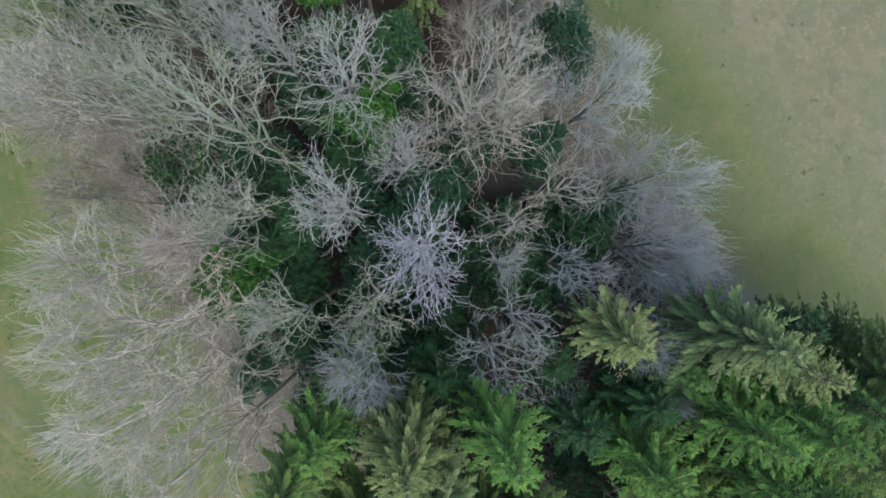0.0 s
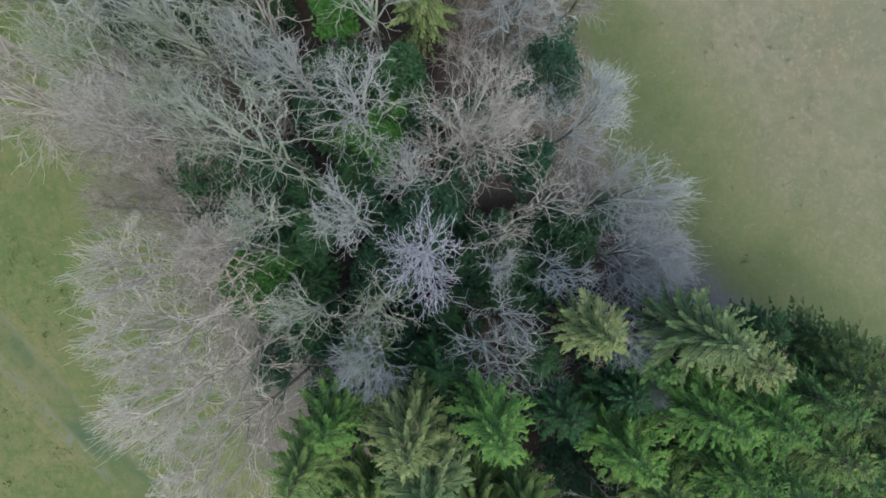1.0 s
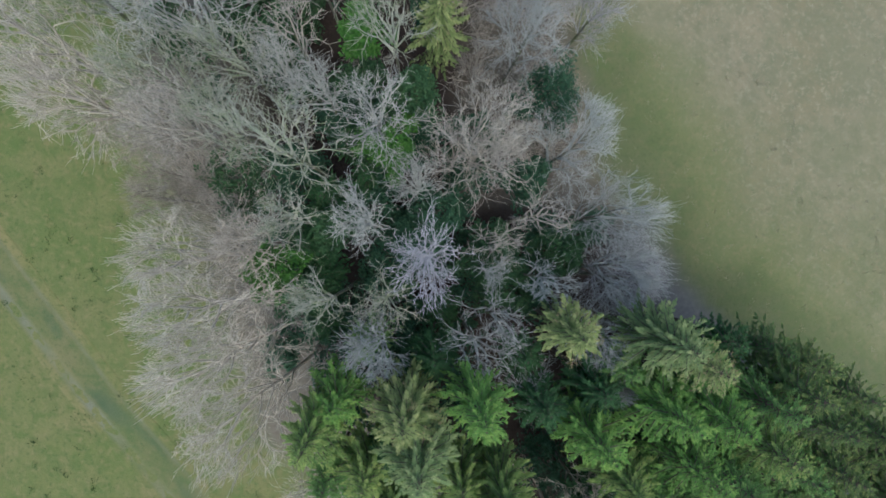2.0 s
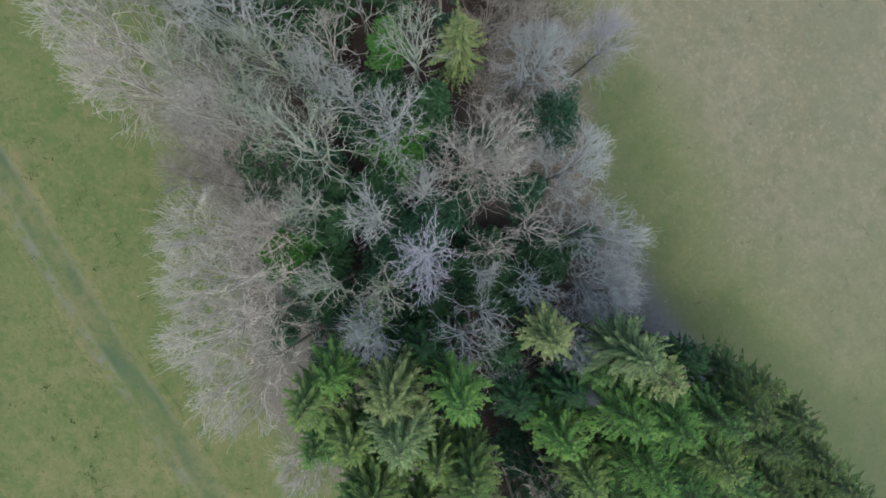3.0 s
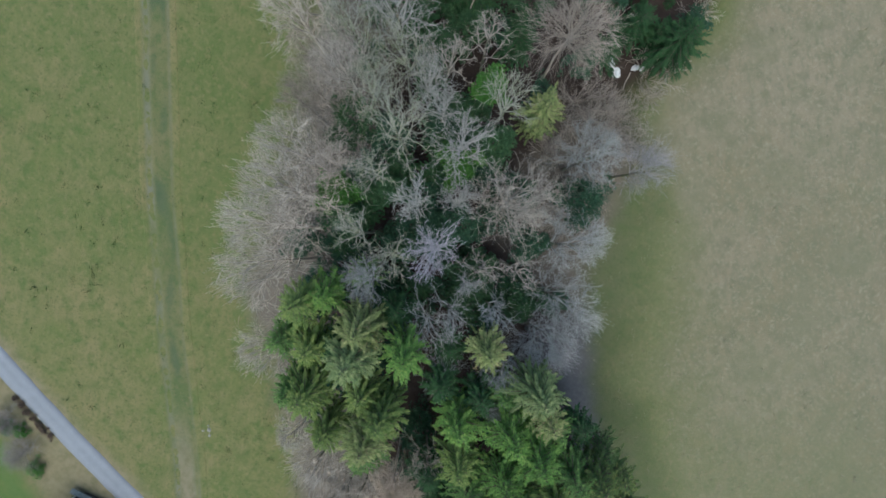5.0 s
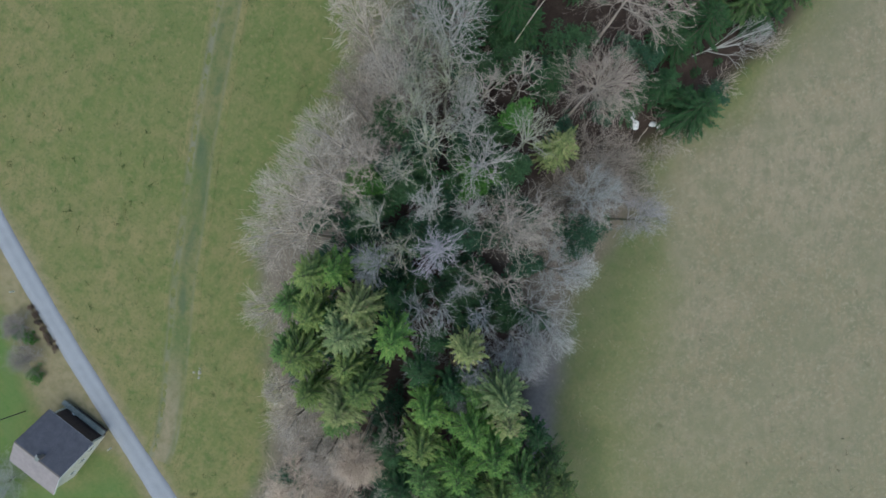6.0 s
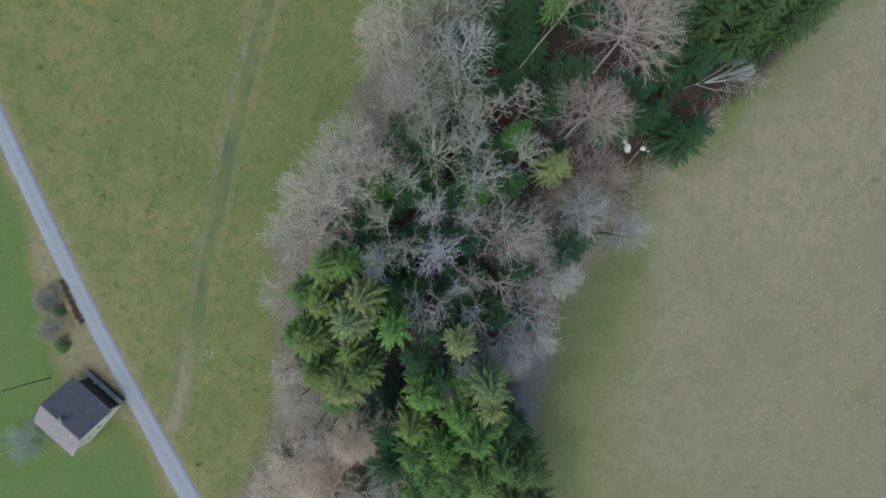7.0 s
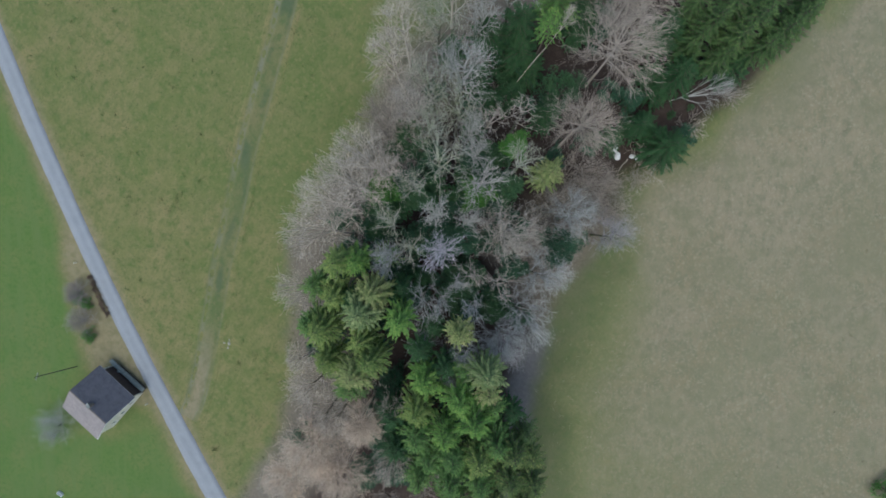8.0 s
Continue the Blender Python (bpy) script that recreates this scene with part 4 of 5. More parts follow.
conifer(49.0, -16.7, 31.0, 4.5, "olive", 737)
conifer(52.2, -19.4, 31.0, 4.5, "olive", 738)
conifer(42.0, -15.6, 33.0, 4.5, "olive", 739)
conifer(40.0, -21.0, 32.0, 4.5, "mid", 740)
conifer(45.0, -21.0, 31.0, 4.5, "olive", 741)
conifer(35.0, -17.6, 35.0, 4.6, "light", 742)
conifer(32.0, -21.4, 35.0, 4.5, "mid", 743)
conifer(37.0, -25.5, 31.0, 4.7, "mid", 744)
conifer(31.0, -26.2, 31.0, 4.5, "mid", 745)
conifer(25.6, -25.2, 33.0, 4.5, "mid", 746)
conifer(20.4, -27.6, 28.0, 3.8, "dark", 747)
conifer(26.5, -31.0, 27.0, 4.2, "dark", 748)
conifer(34.0, -31.0, 28.0, 4.9, "mid", 749)
conifer(48.0, -25.5, 29.0, 4.7, "olive", 750)
conifer(42.0, -28.0, 29.0, 4.7, "mid", 751)
conifer(55.0, -25.0, 29.0, 4.9, "olive", 752)
conifer(57.0, -21.5, 29.0, 4.0, "deep", 753)
conifer(50.0, -31.0, 28.0, 4.9, "mid", 754)
conifer(60.0, -28.0, 28.0, 4.9, "olive", 755)
conifer(23.8, -8.3, 40.5, 2.8, "yellow", 756)
conifer(-5.5, 63.5, 27.0, 4.2, "deep", 800)
conifer(-5.9, 65.5, 31.0, 4.8, "deep", 801)
conifer(0.3, 65.1, 27.0, 4.3, "deep", 802)
conifer(-0.8, 67.5, 31.0, 4.8, "deep", 803)
conifer(-1.6, 70.7, 33.0, 5.0, "deep", 804)
conifer(3.4, 71.1, 29.0, 4.6, "deep", 805)
conifer(3.1, 73.7, 32.0, 4.8, "deep", 806)
conifer(2.8, 78.0, 32.0, 4.6, "deep", 807)
conifer(-10.6, 65.2, 31.0, 4.8, "deep", 808)
conifer(-6.7, 69.3, 33.0, 5.0, "deep", 809)
conifer(-3.1, 74.5, 34.0, 5.0, "deep", 810)
conifer(-3.2, 62.4, 23.0, 3.6, "deep", 811)
conifer(1.4, 82.0, 32.0, 4.6, "deep", 812)
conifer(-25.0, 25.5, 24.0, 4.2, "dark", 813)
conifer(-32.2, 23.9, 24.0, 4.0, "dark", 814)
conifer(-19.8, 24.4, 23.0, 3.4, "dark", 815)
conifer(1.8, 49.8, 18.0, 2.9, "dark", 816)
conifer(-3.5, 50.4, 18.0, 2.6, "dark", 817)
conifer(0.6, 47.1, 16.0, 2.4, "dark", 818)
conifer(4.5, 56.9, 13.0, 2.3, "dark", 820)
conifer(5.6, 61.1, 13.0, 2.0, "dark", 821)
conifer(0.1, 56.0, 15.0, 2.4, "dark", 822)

# young evergreens and bare shrubs beneath
GREENS["young"] = (LEAF_SHADED, "dark young evergreen on the shaded wood floor")
rng = np.random.RandomState(77)
young = [evergreen(0, 0, ground_at(0, 0) + hh, rr, "young", 900 + i, "young_evergreen", 34, 34, 0.34) for i, (hh, rr) in enumerate(((9.0, 2.6), (12.0, 3.0), (7.0, 2.2)))]
shrubs = [undergrowth(950 + i, 1.5, hh) for i, hh in enumerate((3.6, 4.6, 5.4))]
used_young, used_shrub = set(), set()
for k in range(900):
    px, py = rng.uniform(-45, 50), rng.uniform(-58, 85)
    inside = min(float(side_of(np.array(px), np.array(py), WOOD_LEFT)) - 5, -float(side_of(np.array(px), np.array(py), WOOD_RIGHT)) - 6)
    if inside < 0 or k % 6:
        continue
    kind = k % 3
    shrub = rng.uniform() < (0.6 if px < -16 or py < -34 or px > 3 and py > 6 else 0.08)
    made, used = (shrubs, used_shrub) if shrub else (young, used_young)
    m = pose(px, py, ground_at(px, py) - 0.1, 0, 0, rng.uniform(0, 360))
    if kind in used:
        copy_thing(made[kind], m)
    else:
        made[kind].matrix_world = m
        used.add(kind)
# a denser group of dark young evergreens in the middle of the wood
middle = evergreen(-2.0, 1.0, ground_at(-2.0, 1.0) + 14.0, 3.0, "young", 977, "young_evergreen", 44, 48, 0.29)
for k in range(34):
    px, py = rng.uniform(-17, 17), rng.uniform(-11, 17)
    if px < 5 or py < 3:
        copy_thing(middle, pose(px, py, ground_at(px, py) - 0.15 + rng.uniform(-0.9, 0.0), 0, 0, rng.uniform(0, 360)))
# young evergreens added to fill dark gaps between the spruces, shade in their colour
for k in range(36):
    px = rng.uniform(-10, 50)
    py = rng.uniform(-30, -8) if px > 0 else rng.uniform(-26, -10)
    if py < -6 - 0.32 * px and py > -32 + 0.1 * px:
        copy_thing(young[1], pose(px, py, ground_at(px, py) - 0.15, 0, 0, rng.uniform(0, 360)))
# bare shrubs along the inner edge by the field
for k in range(30):
    px, py = rng.uniform(2, 20), rng.uniform(14, 46)
    if float(side_of(np.array(px), np.array(py), WOOD_RIGHT)) < -3 and math.hypot(px - 5, py - 42) > 6:
        copy_thing(shrubs[k % 3], pose(px, py, ground_at(px, py) - 0.1, 0, 0, rng.uniform(0, 360)))


# ---------------------------------------------------------------- the farmhouse
def box_bm(boxes, bevel=0.02):
    """One bmesh of boxes (x0, y0, z0, x1, y1, z1) with softened edges."""
    bm = bmesh.new()
    for x0, y0, z0, x1, y1, z1 in boxes:
        made = bmesh.ops.create_cube(bm, size=1.0, matrix=Matrix.Translation(((x0 + x1) / 2, (y0 + y1) / 2, (z0 + z1) / 2)) @ Matrix.Diagonal((x1 - x0, y1 - y0, z1 - z0, 1)))
    if bevel:
        bmesh.ops.bevel(bm, geom=bm.edges[:], offset=bevel, segments=1, affect="EDGES")
    return bm


def prism_bm(outline, lo, hi, axis="x"):
    """A solid from a flat outline of (y, z) pairs, pulled along x (or of (x, z) pairs along y)."""
    bm = bmesh.new()
    put = (lambda a, p: (a, p[0], p[1])) if axis == "x" else (lambda a, p: (p[0], a, p[1]))
    near, far = [bm.verts.new(put(lo, p)) for p in outline], [bm.verts.new(put(hi, p)) for p in outline]
    k = len(outline)
    bm.faces.new(near)
    bm.faces.new(far[::-1])
    for i in range(k):
        bm.faces.new((near[i], far[i], far[(i + 1) % k], near[(i + 1) % k]))
    bmesh.ops.recalc_face_normals(bm, faces=bm.faces[:])
    return bm


RENDER_WALL = plain("cream_rendered_wall", (0.62, 0.59, 0.48), (0.52, 0.49, 0.40), 0.8)
SLATE = plain("dark_slate_roof", (0.072, 0.074, 0.095), (0.046, 0.050, 0.068), 0.9, 0.75)
# far slope: pinkish grey, with its glancing sky reflection put into the colour
SHEEN_TILE = plain("sheen_pale_roof_tiles", (0.235, 0.205, 0.205), (0.175, 0.152, 0.155), 0.9, 0.7)
OLD_WOOD = plain("dark_weathered_wood", (0.085, 0.060, 0.052), (0.050, 0.036, 0.032), 3.0)
GREY_BOARD = plain("grey_weathered_boards", (0.20, 0.215, 0.20), (0.105, 0.12, 0.11), 2.2)
ZINC = plain("zinc_gutter", (0.28, 0.29, 0.31), (0.20, 0.21, 0.22), 3.0, 0.45, 0.7)
PAINT = plain("white_paint", (0.72, 0.72, 0.70), (0.62, 0.62, 0.59), 2.0, 0.6)
MASONRY = plain("chimney_masonry", (0.22, 0.19, 0.17), (0.14, 0.12, 0.11), 4.0)
PANE = plain("window_glass", (0.02, 0.025, 0.03), (0.03, 0.035, 0.04), 1.0, 0.08)
TARRED = plain("tarred_pole_wood", (0.070, 0.068, 0.060), (0.045, 0.044, 0.040), 4.0)
CERAMIC = plain("pale_ceramic", (0.60, 0.62, 0.62), (0.50, 0.52, 0.52), 4.0, 0.35)
LIMESTONE = plain("white_limestone", (0.74, 0.75, 0.76), (0.55, 0.56, 0.58), 1.5, 0.8)
DULL_STONE = plain("dull_field_stone", (0.25, 0.245, 0.21), (0.17, 0.165, 0.14), 2.0)
HX, HY, HB = -17.7, -87.5, 2.9
EAVE, RIDGE = 8.5 - HB, 11.7 - HB
house = thing("farmhouse", HX, HY, HB, "cream farmhouse with a dark slate gable roof beside the lane", "house", turn=12.3)
WU, WV, RU, RV = 5.0, 5.85, 5.6, 6.55
pitch = (RIDGE - EAVE) / RV
under = EAVE + (RV - WV) * pitch - 0.24
gable = [(-WV, 0), (WV, 0), (WV, under), (0, RIDGE - 0.24), (-WV, under)]
for lo in (-WU, WU - 0.35):
    bm_part("gable_wall", prism_bm(gable, lo, lo + 0.35), RENDER_WALL, house)
for lo, mat in ((-WV, RENDER_WALL), (WV - 0.35, OLD_WOOD)):
    bm_part("side_wall", box_bm([(-WU + 0.36, lo, 0, WU - 0.36, lo + 0.35, under - 0.08)], 0), mat, house)
# each slope: overlapping courses that step down to the eave
courses = 21
for sign, mat, words in ((1, SLATE, "dark slate slope"), (-1, SHEEN_TILE, "pinkish grey slope, brightened by sky sheen in its colour")):
    bm = bmesh.new()
    rng = np.random.RandomState(31 + sign)
    for i in range(courses):
        v0, v1 = RV * i / courses, RV * (i + 1) / courses + 0.10
        z0, z1 = RIDGE - v0 * pitch, RIDGE - v1 * pitch + 0.055
        cols = 16
        for c in range(cols):
            u0, u1 = -RU + 2 * RU * c / cols, -RU + 2 * RU * (c + 1) / cols
            d = rng.uniform(-0.012, 0.012)
            p = [(sign * v0, z0 + d), (sign * v1, z1 + d), (sign * v1, z1 - 0.06 + d), (sign * v0, z0 - 0.05 + d)]
            near, far = [bm.verts.new((u0, a, b)) for a, b in p], [bm.verts.new((u1 - 0.012, a, b)) for a, b in p]
            for k in range(4):
                bm.faces.new((near[k], far[k], far[(k + 1) % 4], near[(k + 1) % 4]))
            bm.faces.new(near)
            bm.faces.new(far[::-1])
    bmesh.ops.recalc_face_normals(bm, faces=bm.faces[:])
    bm_part("roof_slope", bm, mat, house, words)
    bm_part("roof_deck", prism_bm([(sign * 0.02, RIDGE - 0.08), (sign * (RV - 0.02), EAVE - 0.08), (sign * (RV - 0.02), EAVE - 0.2), (sign * 0.02, RIDGE - 0.2)], -RU + 0.04, RU - 0.04), OLD_WOOD, house)
    bm_part("gutter", box_bm([(-RU, sign * RV + (0.02 if sign > 0 else -0.15), EAVE - 0.14, RU, sign * RV + (0.15 if sign > 0 else -0.02), EAVE - 0.02)], 0.03), ZINC, house)
    for lo in (-RU - 0.05, RU + 0.003):
        bm_part("bargeboard", prism_bm([(sign * 0.01, RIDGE + 0.03), (sign * (RV + 0.03), EAVE + 0.05), (sign * (RV + 0.03), EAVE - 0.18), (sign * 0.01, RIDGE - 0.2)], lo, lo + 0.045), PAINT if lo > 0 else OLD_WOOD, house)
bm_part("ridge_cap", prism_bm([(-0.16, RIDGE - 0.03), (0, RIDGE + 0.09), (0.16, RIDGE - 0.03)], -RU, RU), MASONRY, house)
chimney = bm_part("chimney", box_bm([(-0.15, 0.55, RIDGE - 0.9, 0.5, 1.2, RIDGE + 0.75)]), MASONRY, house, "short masonry chimney")
bm_part("chimney_cap", box_bm([(-0.23, 0.47, RIDGE + 0.753, 0.58, 1.28, RIDGE + 0.85)]), GREY_BOARD, chimney)
bm_part("roof_hatch", box_bm([(-0.75, 0.20, RIDGE - 0.30, -0.30, 0.75, RIDGE + 0.06)]), ZINC, house)


def house_window(u, v, z, along, out):
    """A casement of white frame and dark pane in a wall; along: the wall's run, out: the way it faces."""
    w, h = 0.5, 0.65

    def span(a0, a1, o0, o1, z0, z1):
        lo, hi = min(o0 * out, o1 * out), max(o0 * out, o1 * out)
        return (u + a0, v + lo, z + z0, u + a1, v + hi, z + z1) if along == "u" else (u + lo, v + a0, z + z0, u + hi, v + a1, z + z1)

    win = bm_part("window", box_bm([span(-w, w, 0.003, 0.035, -h, -h + 0.09), span(-w, w, 0.003, 0.035, h - 0.09, h), span(-w, -w + 0.09, 0.003, 0.035, -h + 0.09, h - 0.09),
                                    span(w - 0.09, w, 0.003, 0.035, -h + 0.09, h - 0.09), span(-0.04, 0.04, 0.003, 0.03, -h + 0.09, h - 0.09)], 0), PAINT, house)
    bm_part("pane", box_bm([span(-w + 0.09, w - 0.09, 0.003, 0.018, -h + 0.09, h - 0.09)], 0), PANE, win)
    bm_part("window_sill", box_bm([span(-w - 0.08, w + 0.08, 0.003, 0.12, -h - 0.07, -h - 0.005)], 0), CERAMIC, win)


for v in (-3.2, 0.0, 3.2):
    house_window(WU, v, 2.9, "v", 1)

# covered balcony along the side that faces the lane
balcony = bm_part("balcony", box_bm([(-5.5, WV + 0.003, 1.45, 4.9, 7.35, 1.62)]), OLD_WOOD, house, "dark wooden balcony floor")
rng = np.random.RandomState(8)
for i in range(18):
    u0 = -5.7 + i * 0.6
    d = rng.uniform(-0.03, 0.03)
    bm_part("roof_board", prism_bm([(6.72 + d, 2.78 + d), (7.65 + d, 2.56 + d), (7.65 + d, 2.52 + d), (6.72 + d, 2.74 + d)], u0, u0 + 0.585), GREY_BOARD, balcony)
for u in (-5.3, -2.1, 1.3, 4.7):
    bm_part("post", box_bm([(u - 0.07, 7.10, 0.0, u + 0.07, 7.24, 2.61)]), OLD_WOOD, balcony)
bm_part("beam", box_bm([(-5.6, 6.8, 2.56, 5.0, 6.92, 2.67)]), OLD_WOOD, balcony)
bm_part("rail", box_bm([(-5.5, 7.28, 2.35, 4.9, 7.35, 2.44)]), GREY_BOARD, balcony)
for z in (1.85, 2.08):
    bm_part("rail", box_bm([(-5.5, 7.29, z, 4.9, 7.33, z + 0.09)]), GREY_BOARD, balcony)

hm = Matrix.Translation((HX, HY, HB)) @ Matrix.Rotation(radians(12.3), 4, "Z")


def loose(name, boxes, mat, label, category, at, turn=12.3, bevel=0.03):
    ob = thing(name, *at, label, category, turn=turn)
    bm_part("body", box_bm(boxes, bevel), mat, ob)
    return ob


p = hm @ Vector((-2.6, 6.3, 1.62))
crate = loose("crate", [(-0.32, -0.28, 0, 0.32, 0.28, 0.55)], PAINT, "white storage crate on the wooden balcony", "crate", p)
bm_part("lid", box_bm([(-0.35, -0.31, 0.553, 0.35, 0.31, 0.62)]), CERAMIC, crate)
p = hm @ Vector((1.9, 6.28, 1.62))
chest = loose("wooden_chest", [(-0.45, -0.28, 0, 0.45, 0.28, 0.5)], TARRED, "dark wooden chest on the balcony", "chest", p)
bm_part("lid", box_bm([(-0.48, -0.31, 0.503, 0.48, 0.31, 0.58)]), OLD_WOOD, chest)
p = hm @ Vector((3.0, 6.25, 1.62))
pail = loose("pail", [(-0.17, -0.17, 0, 0.17, 0.17, 0.36)], CERAMIC, "pale pail on the wooden balcony", "pail", p, bevel=0.07)

# ---------------------------------------------------------------- pole, posts, stones
pole = thing("utility_pole", -28.5, -90.1, ground_at(-28.5, -90.1) - 0.2, "dark tarred wooden utility pole on the lawn", "pole", turn=35)
s = np.linspace(0, 1, 6)
top_z = 10.6
pp = np.stack([-1.2 * s * 0.8, 0.1 * s, top_z * s], -1)
part("shaft", raw_mesh("shaft", *tubes(pp[None], (0.13 - 0.04 * s)[None], 10), TARRED, True), pole)
arm = bm_part("crossarm", box_bm([(-1.06, -0.75, top_z - 0.75, -0.94, 0.95, top_z - 0.63)]), TARRED, pole)
for v in (-0.6, -0.1, 0.35, 0.8):
    bm = bmesh.new()
    bmesh.ops.create_cone(bm, cap_ends=True, segments=10, radius1=0.07, radius2=0.045, depth=0.2, matrix=Matrix.Translation((-1.0, v, top_z - 0.53)))
    bm_part("insulator", bm, CERAMIC, arm, "pale ceramic insulator")


def marker_post(x, y):
    ob = thing("marker_post", x, y, ground_at(x, y) - 0.1, "white roadside marker post in the verge", "post", "marker posts along the lane")
    bm_part("shaft", prism_bm([(-0.09, 0), (0.09, 0), (0.09, 1.0), (-0.09, 1.12)], -0.07, 0.07), PAINT, ob)
    bm_part("reflector", box_bm([(-0.074, -0.05, 0.78, 0.074, 0.05, 0.94)], 0), TARRED, ob)


marker_post(-11.3, -81.6)
marker_post(-48.2, -74.2)


def boulder(x, y, size, seed, label="white limestone boulder at the edge of the wood", group="boulders by the wood", mat=None):
    """A lumpy faceted stone, sunk a little into the ground."""
    bm = bmesh.new()
    bmesh.ops.create_icosphere(bm, subdivisions=3, radius=1.0)
    for v in bm.verts:
        d = v.co.normalized()
        k = 1 + 0.38 * noise.noise(d * 1.5 + Vector((seed, 0, 0))) + 0.14 * noise.noise(d * 4 + Vector((0, seed, 0)))
        v.co = Vector((d.x * size[0] * k, d.y * size[1] * k, d.z * size[2] * k))
    me = bpy.data.meshes.new("boulder")
    bm.to_mesh(me)
    bm.free()
    me.materials.append(mat or LIMESTONE)
    ob = new("boulder", me)
    ob.matrix_world = pose(x, y, ground_at(x, y) + 0.35 * size[2], 0, 0, 40 * seed)
    return tagged(ob, label, "boulder", group)


boulder(2.3, 43.7, (0.75, 1.0, 0.7), 1.3)
boulder(3.6, 43.0, (0.85, 0.6, 0.6), 2.7)
boulder(5.0, 42.6, (0.95, 0.8, 0.75), 4.1)
boulder(7.2, 45.4, (0.65, 0.5, 0.5), 5.6)
boulder(8.2, 46.1, (0.5, 0.4, 0.4), 6.9)
for i, (x, y, s) in enumerate(((-11.6, -56.0, 0.55), (-12.4, -56.9, 0.35), (-10.9, -56.9, 0.4), (-12.2, -55.4, 0.28))):
    boulder(x, y, (s * 0.8, s * 0.6, s * 0.25), 8.3 + i * 1.7, "flat dull grey stone in the meadow grass", "stones in the meadow", DULL_STONE)
rng = np.random.RandomState(12)
gb = ground_at(7.6, 43.2)
stick = grow(rng, np.array([[7.0, 44.3, gb + 0.12]]), np.array([[0.35, -1.0, 0.0]]), np.array([3.4]), 6, 0.12, 0.0)
stick[..., 2] = np.array([ground_at(p[0], p[1]) for p in stick[0]]) + 0.07
tagged(new("fallen_branch", raw_mesh("fallen_branch", *tubes(stick, np.linspace(0.10, 0.05, 6)[None], 7), BARK_OAK, True)), "pale fallen branch lying beside the boulders", "branch")
trough = thing("water_trough", -5.8, -114.0, ground_at(-5.8, -114.0) - 0.05, "small white trough on the lawn", "trough", turn=20)
bm_part("basin", box_bm([(-0.75, -0.35, 0, 0.75, -0.27, 0.5), (-0.75, 0.27, 0, 0.75, 0.35, 0.5), (-0.75, -0.265, 0, -0.67, 0.265, 0.5), (0.67, -0.265, 0, 0.75, 0.265, 0.5), (-0.665, -0.265, 0.05, 0.665, 0.265, 0.12)], 0.01), PAINT, trough)

# ---------------------------------------------------------------- shrubs by the lane and lone trees
GREENS["hedge"] = (LEAF_BRIGHT, "low green evergreen shrub beside the lane")
BARK_TAUPE = bark("taupe_twig_bark", (0.40, 0.36, 0.335), (0.29, 0.255, 0.24))
STYLES["lane"] = (BARK_TAUPE, 24, 9, 5, 1.5, 3, 1.15, 0.15, 0.55, 0.9, 0.18, "round bare taupe-grey shrub beside the lane", "bare_shrub")
STYLES["garden"] = (BARK_GREY, 20, 9, 5, 1.5, 3, 0.9, 0.15, 0.55, 0.7, 0.18, "bare blue-grey fruit tree on the lawn by the house", "fruit_tree")
bare_tree(-42.0, -77.6, ground_at(-42.0, -77.6) + 2.4, 2.9, "lane", 501)
bare_tree(-36.2, -80.9, ground_at(-36.2, -80.9) + 2.4, 3.1, "lane", 502)
bare_tree(-19.6, -102.0, 6.3, 5.2, "garden", 503)
evergreen(-39.4, -78.2, ground_at(-39.4, -78.2) + 1.5, 1.5, "hedge", 511, "evergreen_shrub", 30, 40, 0.22)
evergreen(-32.7, -82.5, ground_at(-32.7, -82.5) + 1.6, 1.6, "hedge", 512, "evergreen_shrub", 30, 40, 0.22)
evergreen(-41.6, -78.9, ground_at(-41.6, -78.9) + 1.2, 1.3, "hedge", 513, "evergreen_shrub", 26, 40, 0.22)
evergreen(103.6, 50.0, ground_at(103.6, 50.0) + 3.5, 3.0, "hedge", 514, "evergreen_shrub", 50, 40, 0.3)
BROWN_LEAF = needles("withered_brown_leaves", (0.11, 0.080, 0.062), (0.18, 0.130, 0.095), (0.22, 0.16, 0.11))
GREENS["withered"] = (BROWN_LEAF, "low withered brown hedge along the lane")
for i in range(7):
    x = -43.4 + 1.55 * i
    y = float(np.interp(x, [p[0] for p in ROAD], [p[1] for p in ROAD])) - 2.6
    evergreen(x, y, ground_at(x, y) + 0.6 + 0.15 * (i % 3), 0.62, "withered", 520 + i, "hedge_shrub", 16, 36, 0.17)

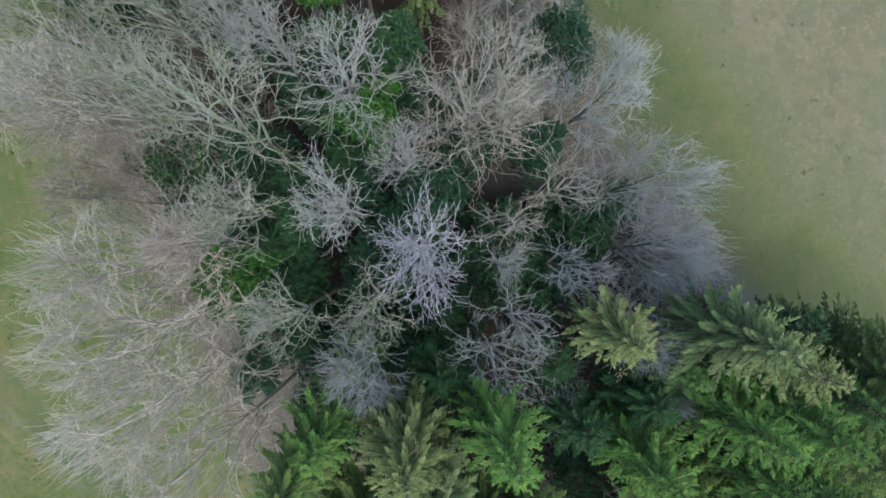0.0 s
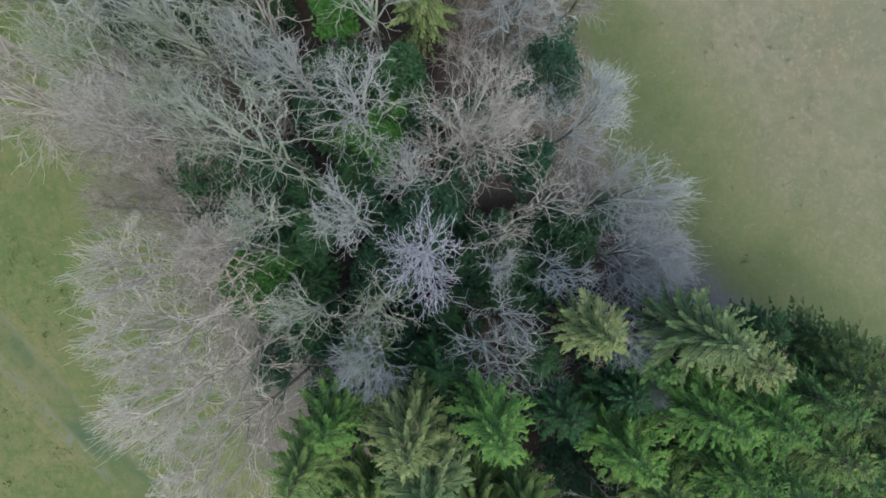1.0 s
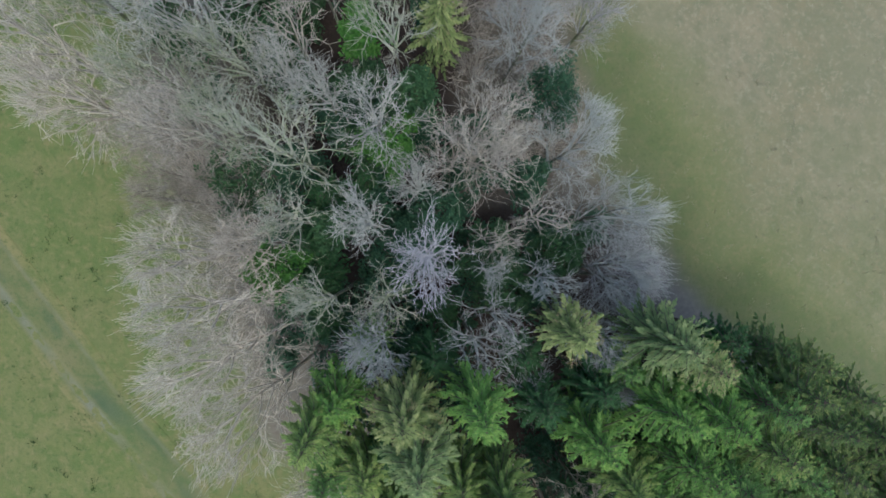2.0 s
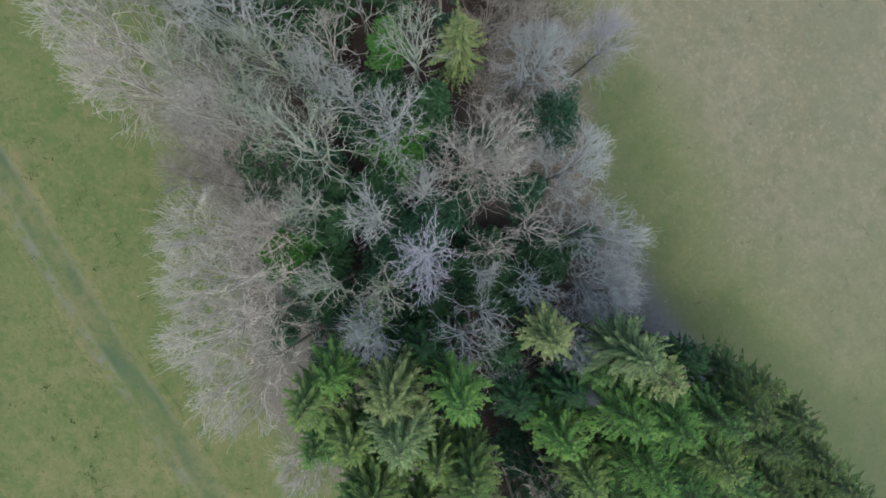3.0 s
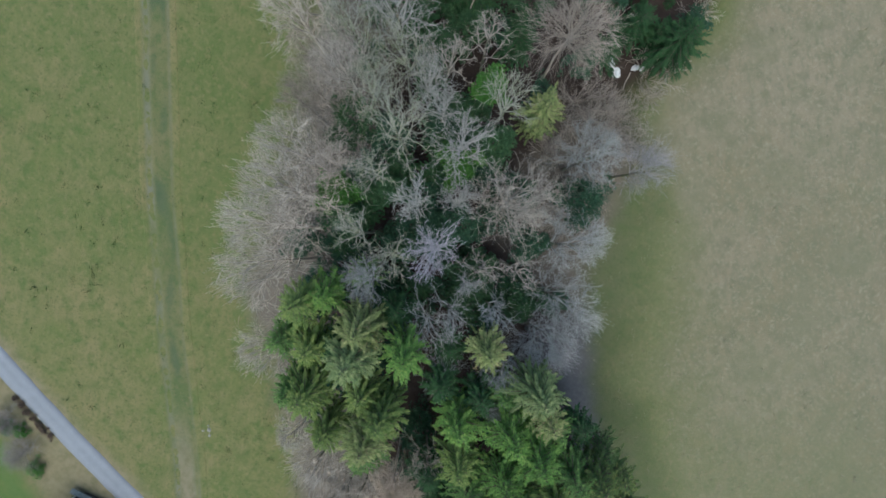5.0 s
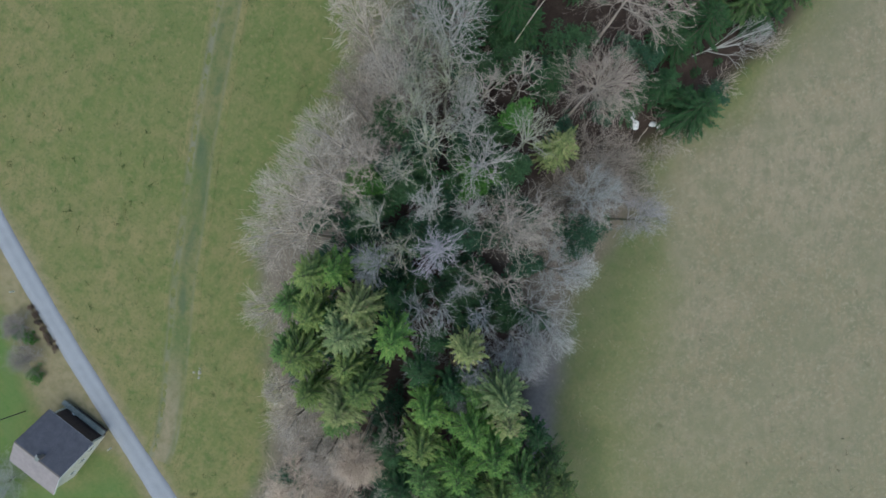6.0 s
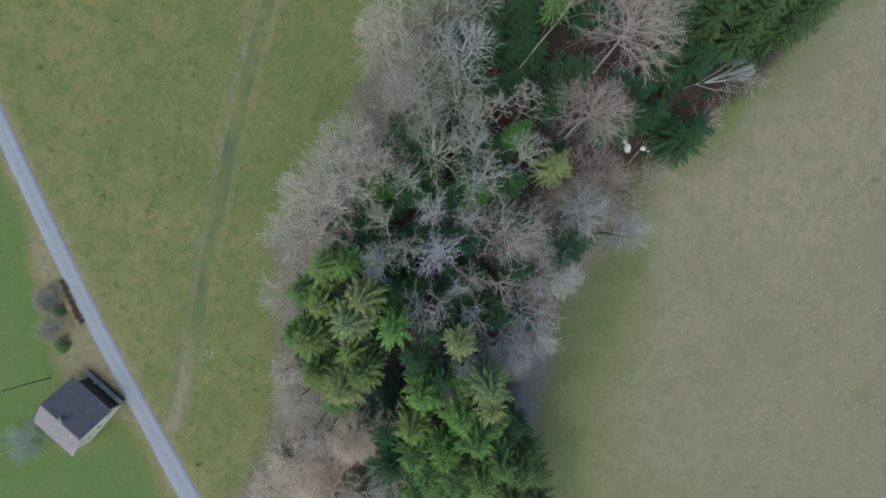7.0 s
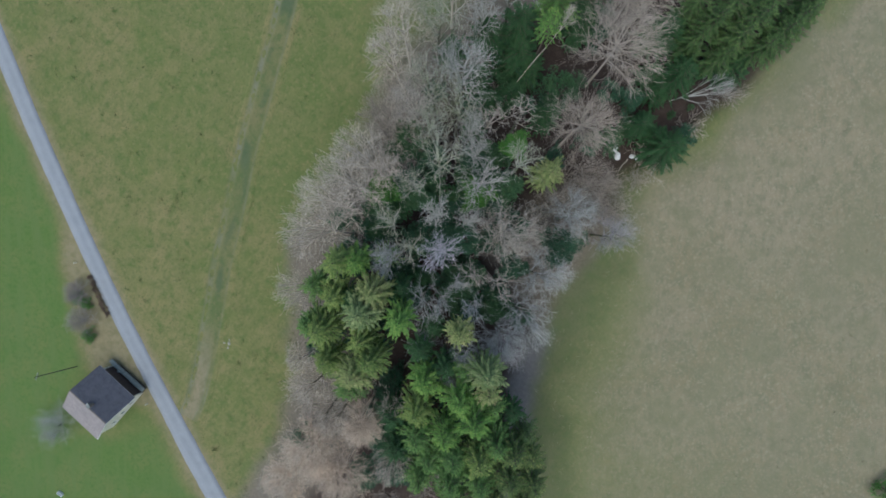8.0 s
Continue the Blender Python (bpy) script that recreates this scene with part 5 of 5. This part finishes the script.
# ---------------------------------------------------------------- grass tufts and pale specks
def tufts(name, count, seed, where, height, colour, label):
    """Scattered tussocks of bent blades, all in one."""
    rng = np.random.RandomState(seed)
    x, y = rng.uniform(-115, 115, count * 6), rng.uniform(-115, 115, count * 6)
    keep = where(x, y)
    x, y = x[keep][:count], y[keep][:count]
    z = np.array([ground_at(a, b) for a, b in zip(x, y)])
    per = 14
    size = np.repeat(rng.uniform(0.6, 1.5, len(x)) * height, per)
    c = np.repeat(np.stack([x, y, z - 0.02], -1), per, 0)
    way = unit(rng.normal(size=c.shape) * np.array([1, 1, 0.15]) + np.array([0, 0, 0.55]))
    c = c + rng.normal(size=c.shape) * np.array([1, 1, 0]) * (0.9 * size)[:, None]
    up = unit(np.cross(way, rng.normal(size=c.shape)))
    v, f = slips(c, way, size, 0.16 * size + 0.03, up)
    m = needles(name + "_blades", colour[0], colour[1], colour[2])
    ob = new(name, raw_mesh(name, v, f, m, False, (("young", np.tile([0.2, 0.7, 1.0, 0.7], len(c))),)))
    return tagged(ob, label, "grass", kind="stuff")


def in_meadow(x, y):
    return (side_of(x, y, WOOD_LEFT) < 1) & (side_of(x, y, ROAD) < -4) & (line_distance(x, y, TRACK) > 2)


def in_field(x, y):
    return side_of(x, y, WOOD_RIGHT) > -2


tufts("meadow_tussocks", 1100, 61, in_meadow, 0.33, ((0.044, 0.076, 0.023), (0.068, 0.104, 0.030), (0.085, 0.115, 0.037)), "dark green grass tussocks scattered over the meadow")
tufts("field_tussocks", 600, 62, in_field, 0.24, ((0.120, 0.122, 0.068), (0.155, 0.152, 0.090), (0.20, 0.185, 0.125)), "dull green tussocks in the pale field")
tufts("straw_tussocks", 1500, 64, in_field, 0.20, ((0.20, 0.175, 0.125), (0.27, 0.235, 0.175), (0.32, 0.285, 0.22)), "small pale straw tussocks strewn over the field")
rng = np.random.RandomState(63)
sx, sy = rng.uniform(8, 115, 900), rng.uniform(-60, 100, 900)
keep = in_field(sx, sy)
sx, sy = sx[keep][:70], sy[keep][:70]
stones = []
for x, y in zip(sx, sy):
    w = rng.uniform(0.05, 0.13)
    o = np.array([x, y, ground_at(x, y) - 0.02])
    ring = np.stack([np.cos(np.arange(5) * 1.2566), np.sin(np.arange(5) * 1.2566) * 0.7, np.zeros(5)], -1)
    v = np.concatenate([o + ring * w, o + ring * w * 0.6 + np.array([0, 0, w * 0.8])])
    f = np.array([[k, (k + 1) % 5, 5 + (k + 1) % 5, 5 + k] for k in range(5)] + [[5, 6, 7, 8], [5, 8, 9, 5]])
    stones.append((v, f[:6]))
tagged(new("field_stones", raw_mesh("field_stones", *joined(stones), DULL_STONE)), "small pale stones strewn over the field", "stones", kind="stuff")
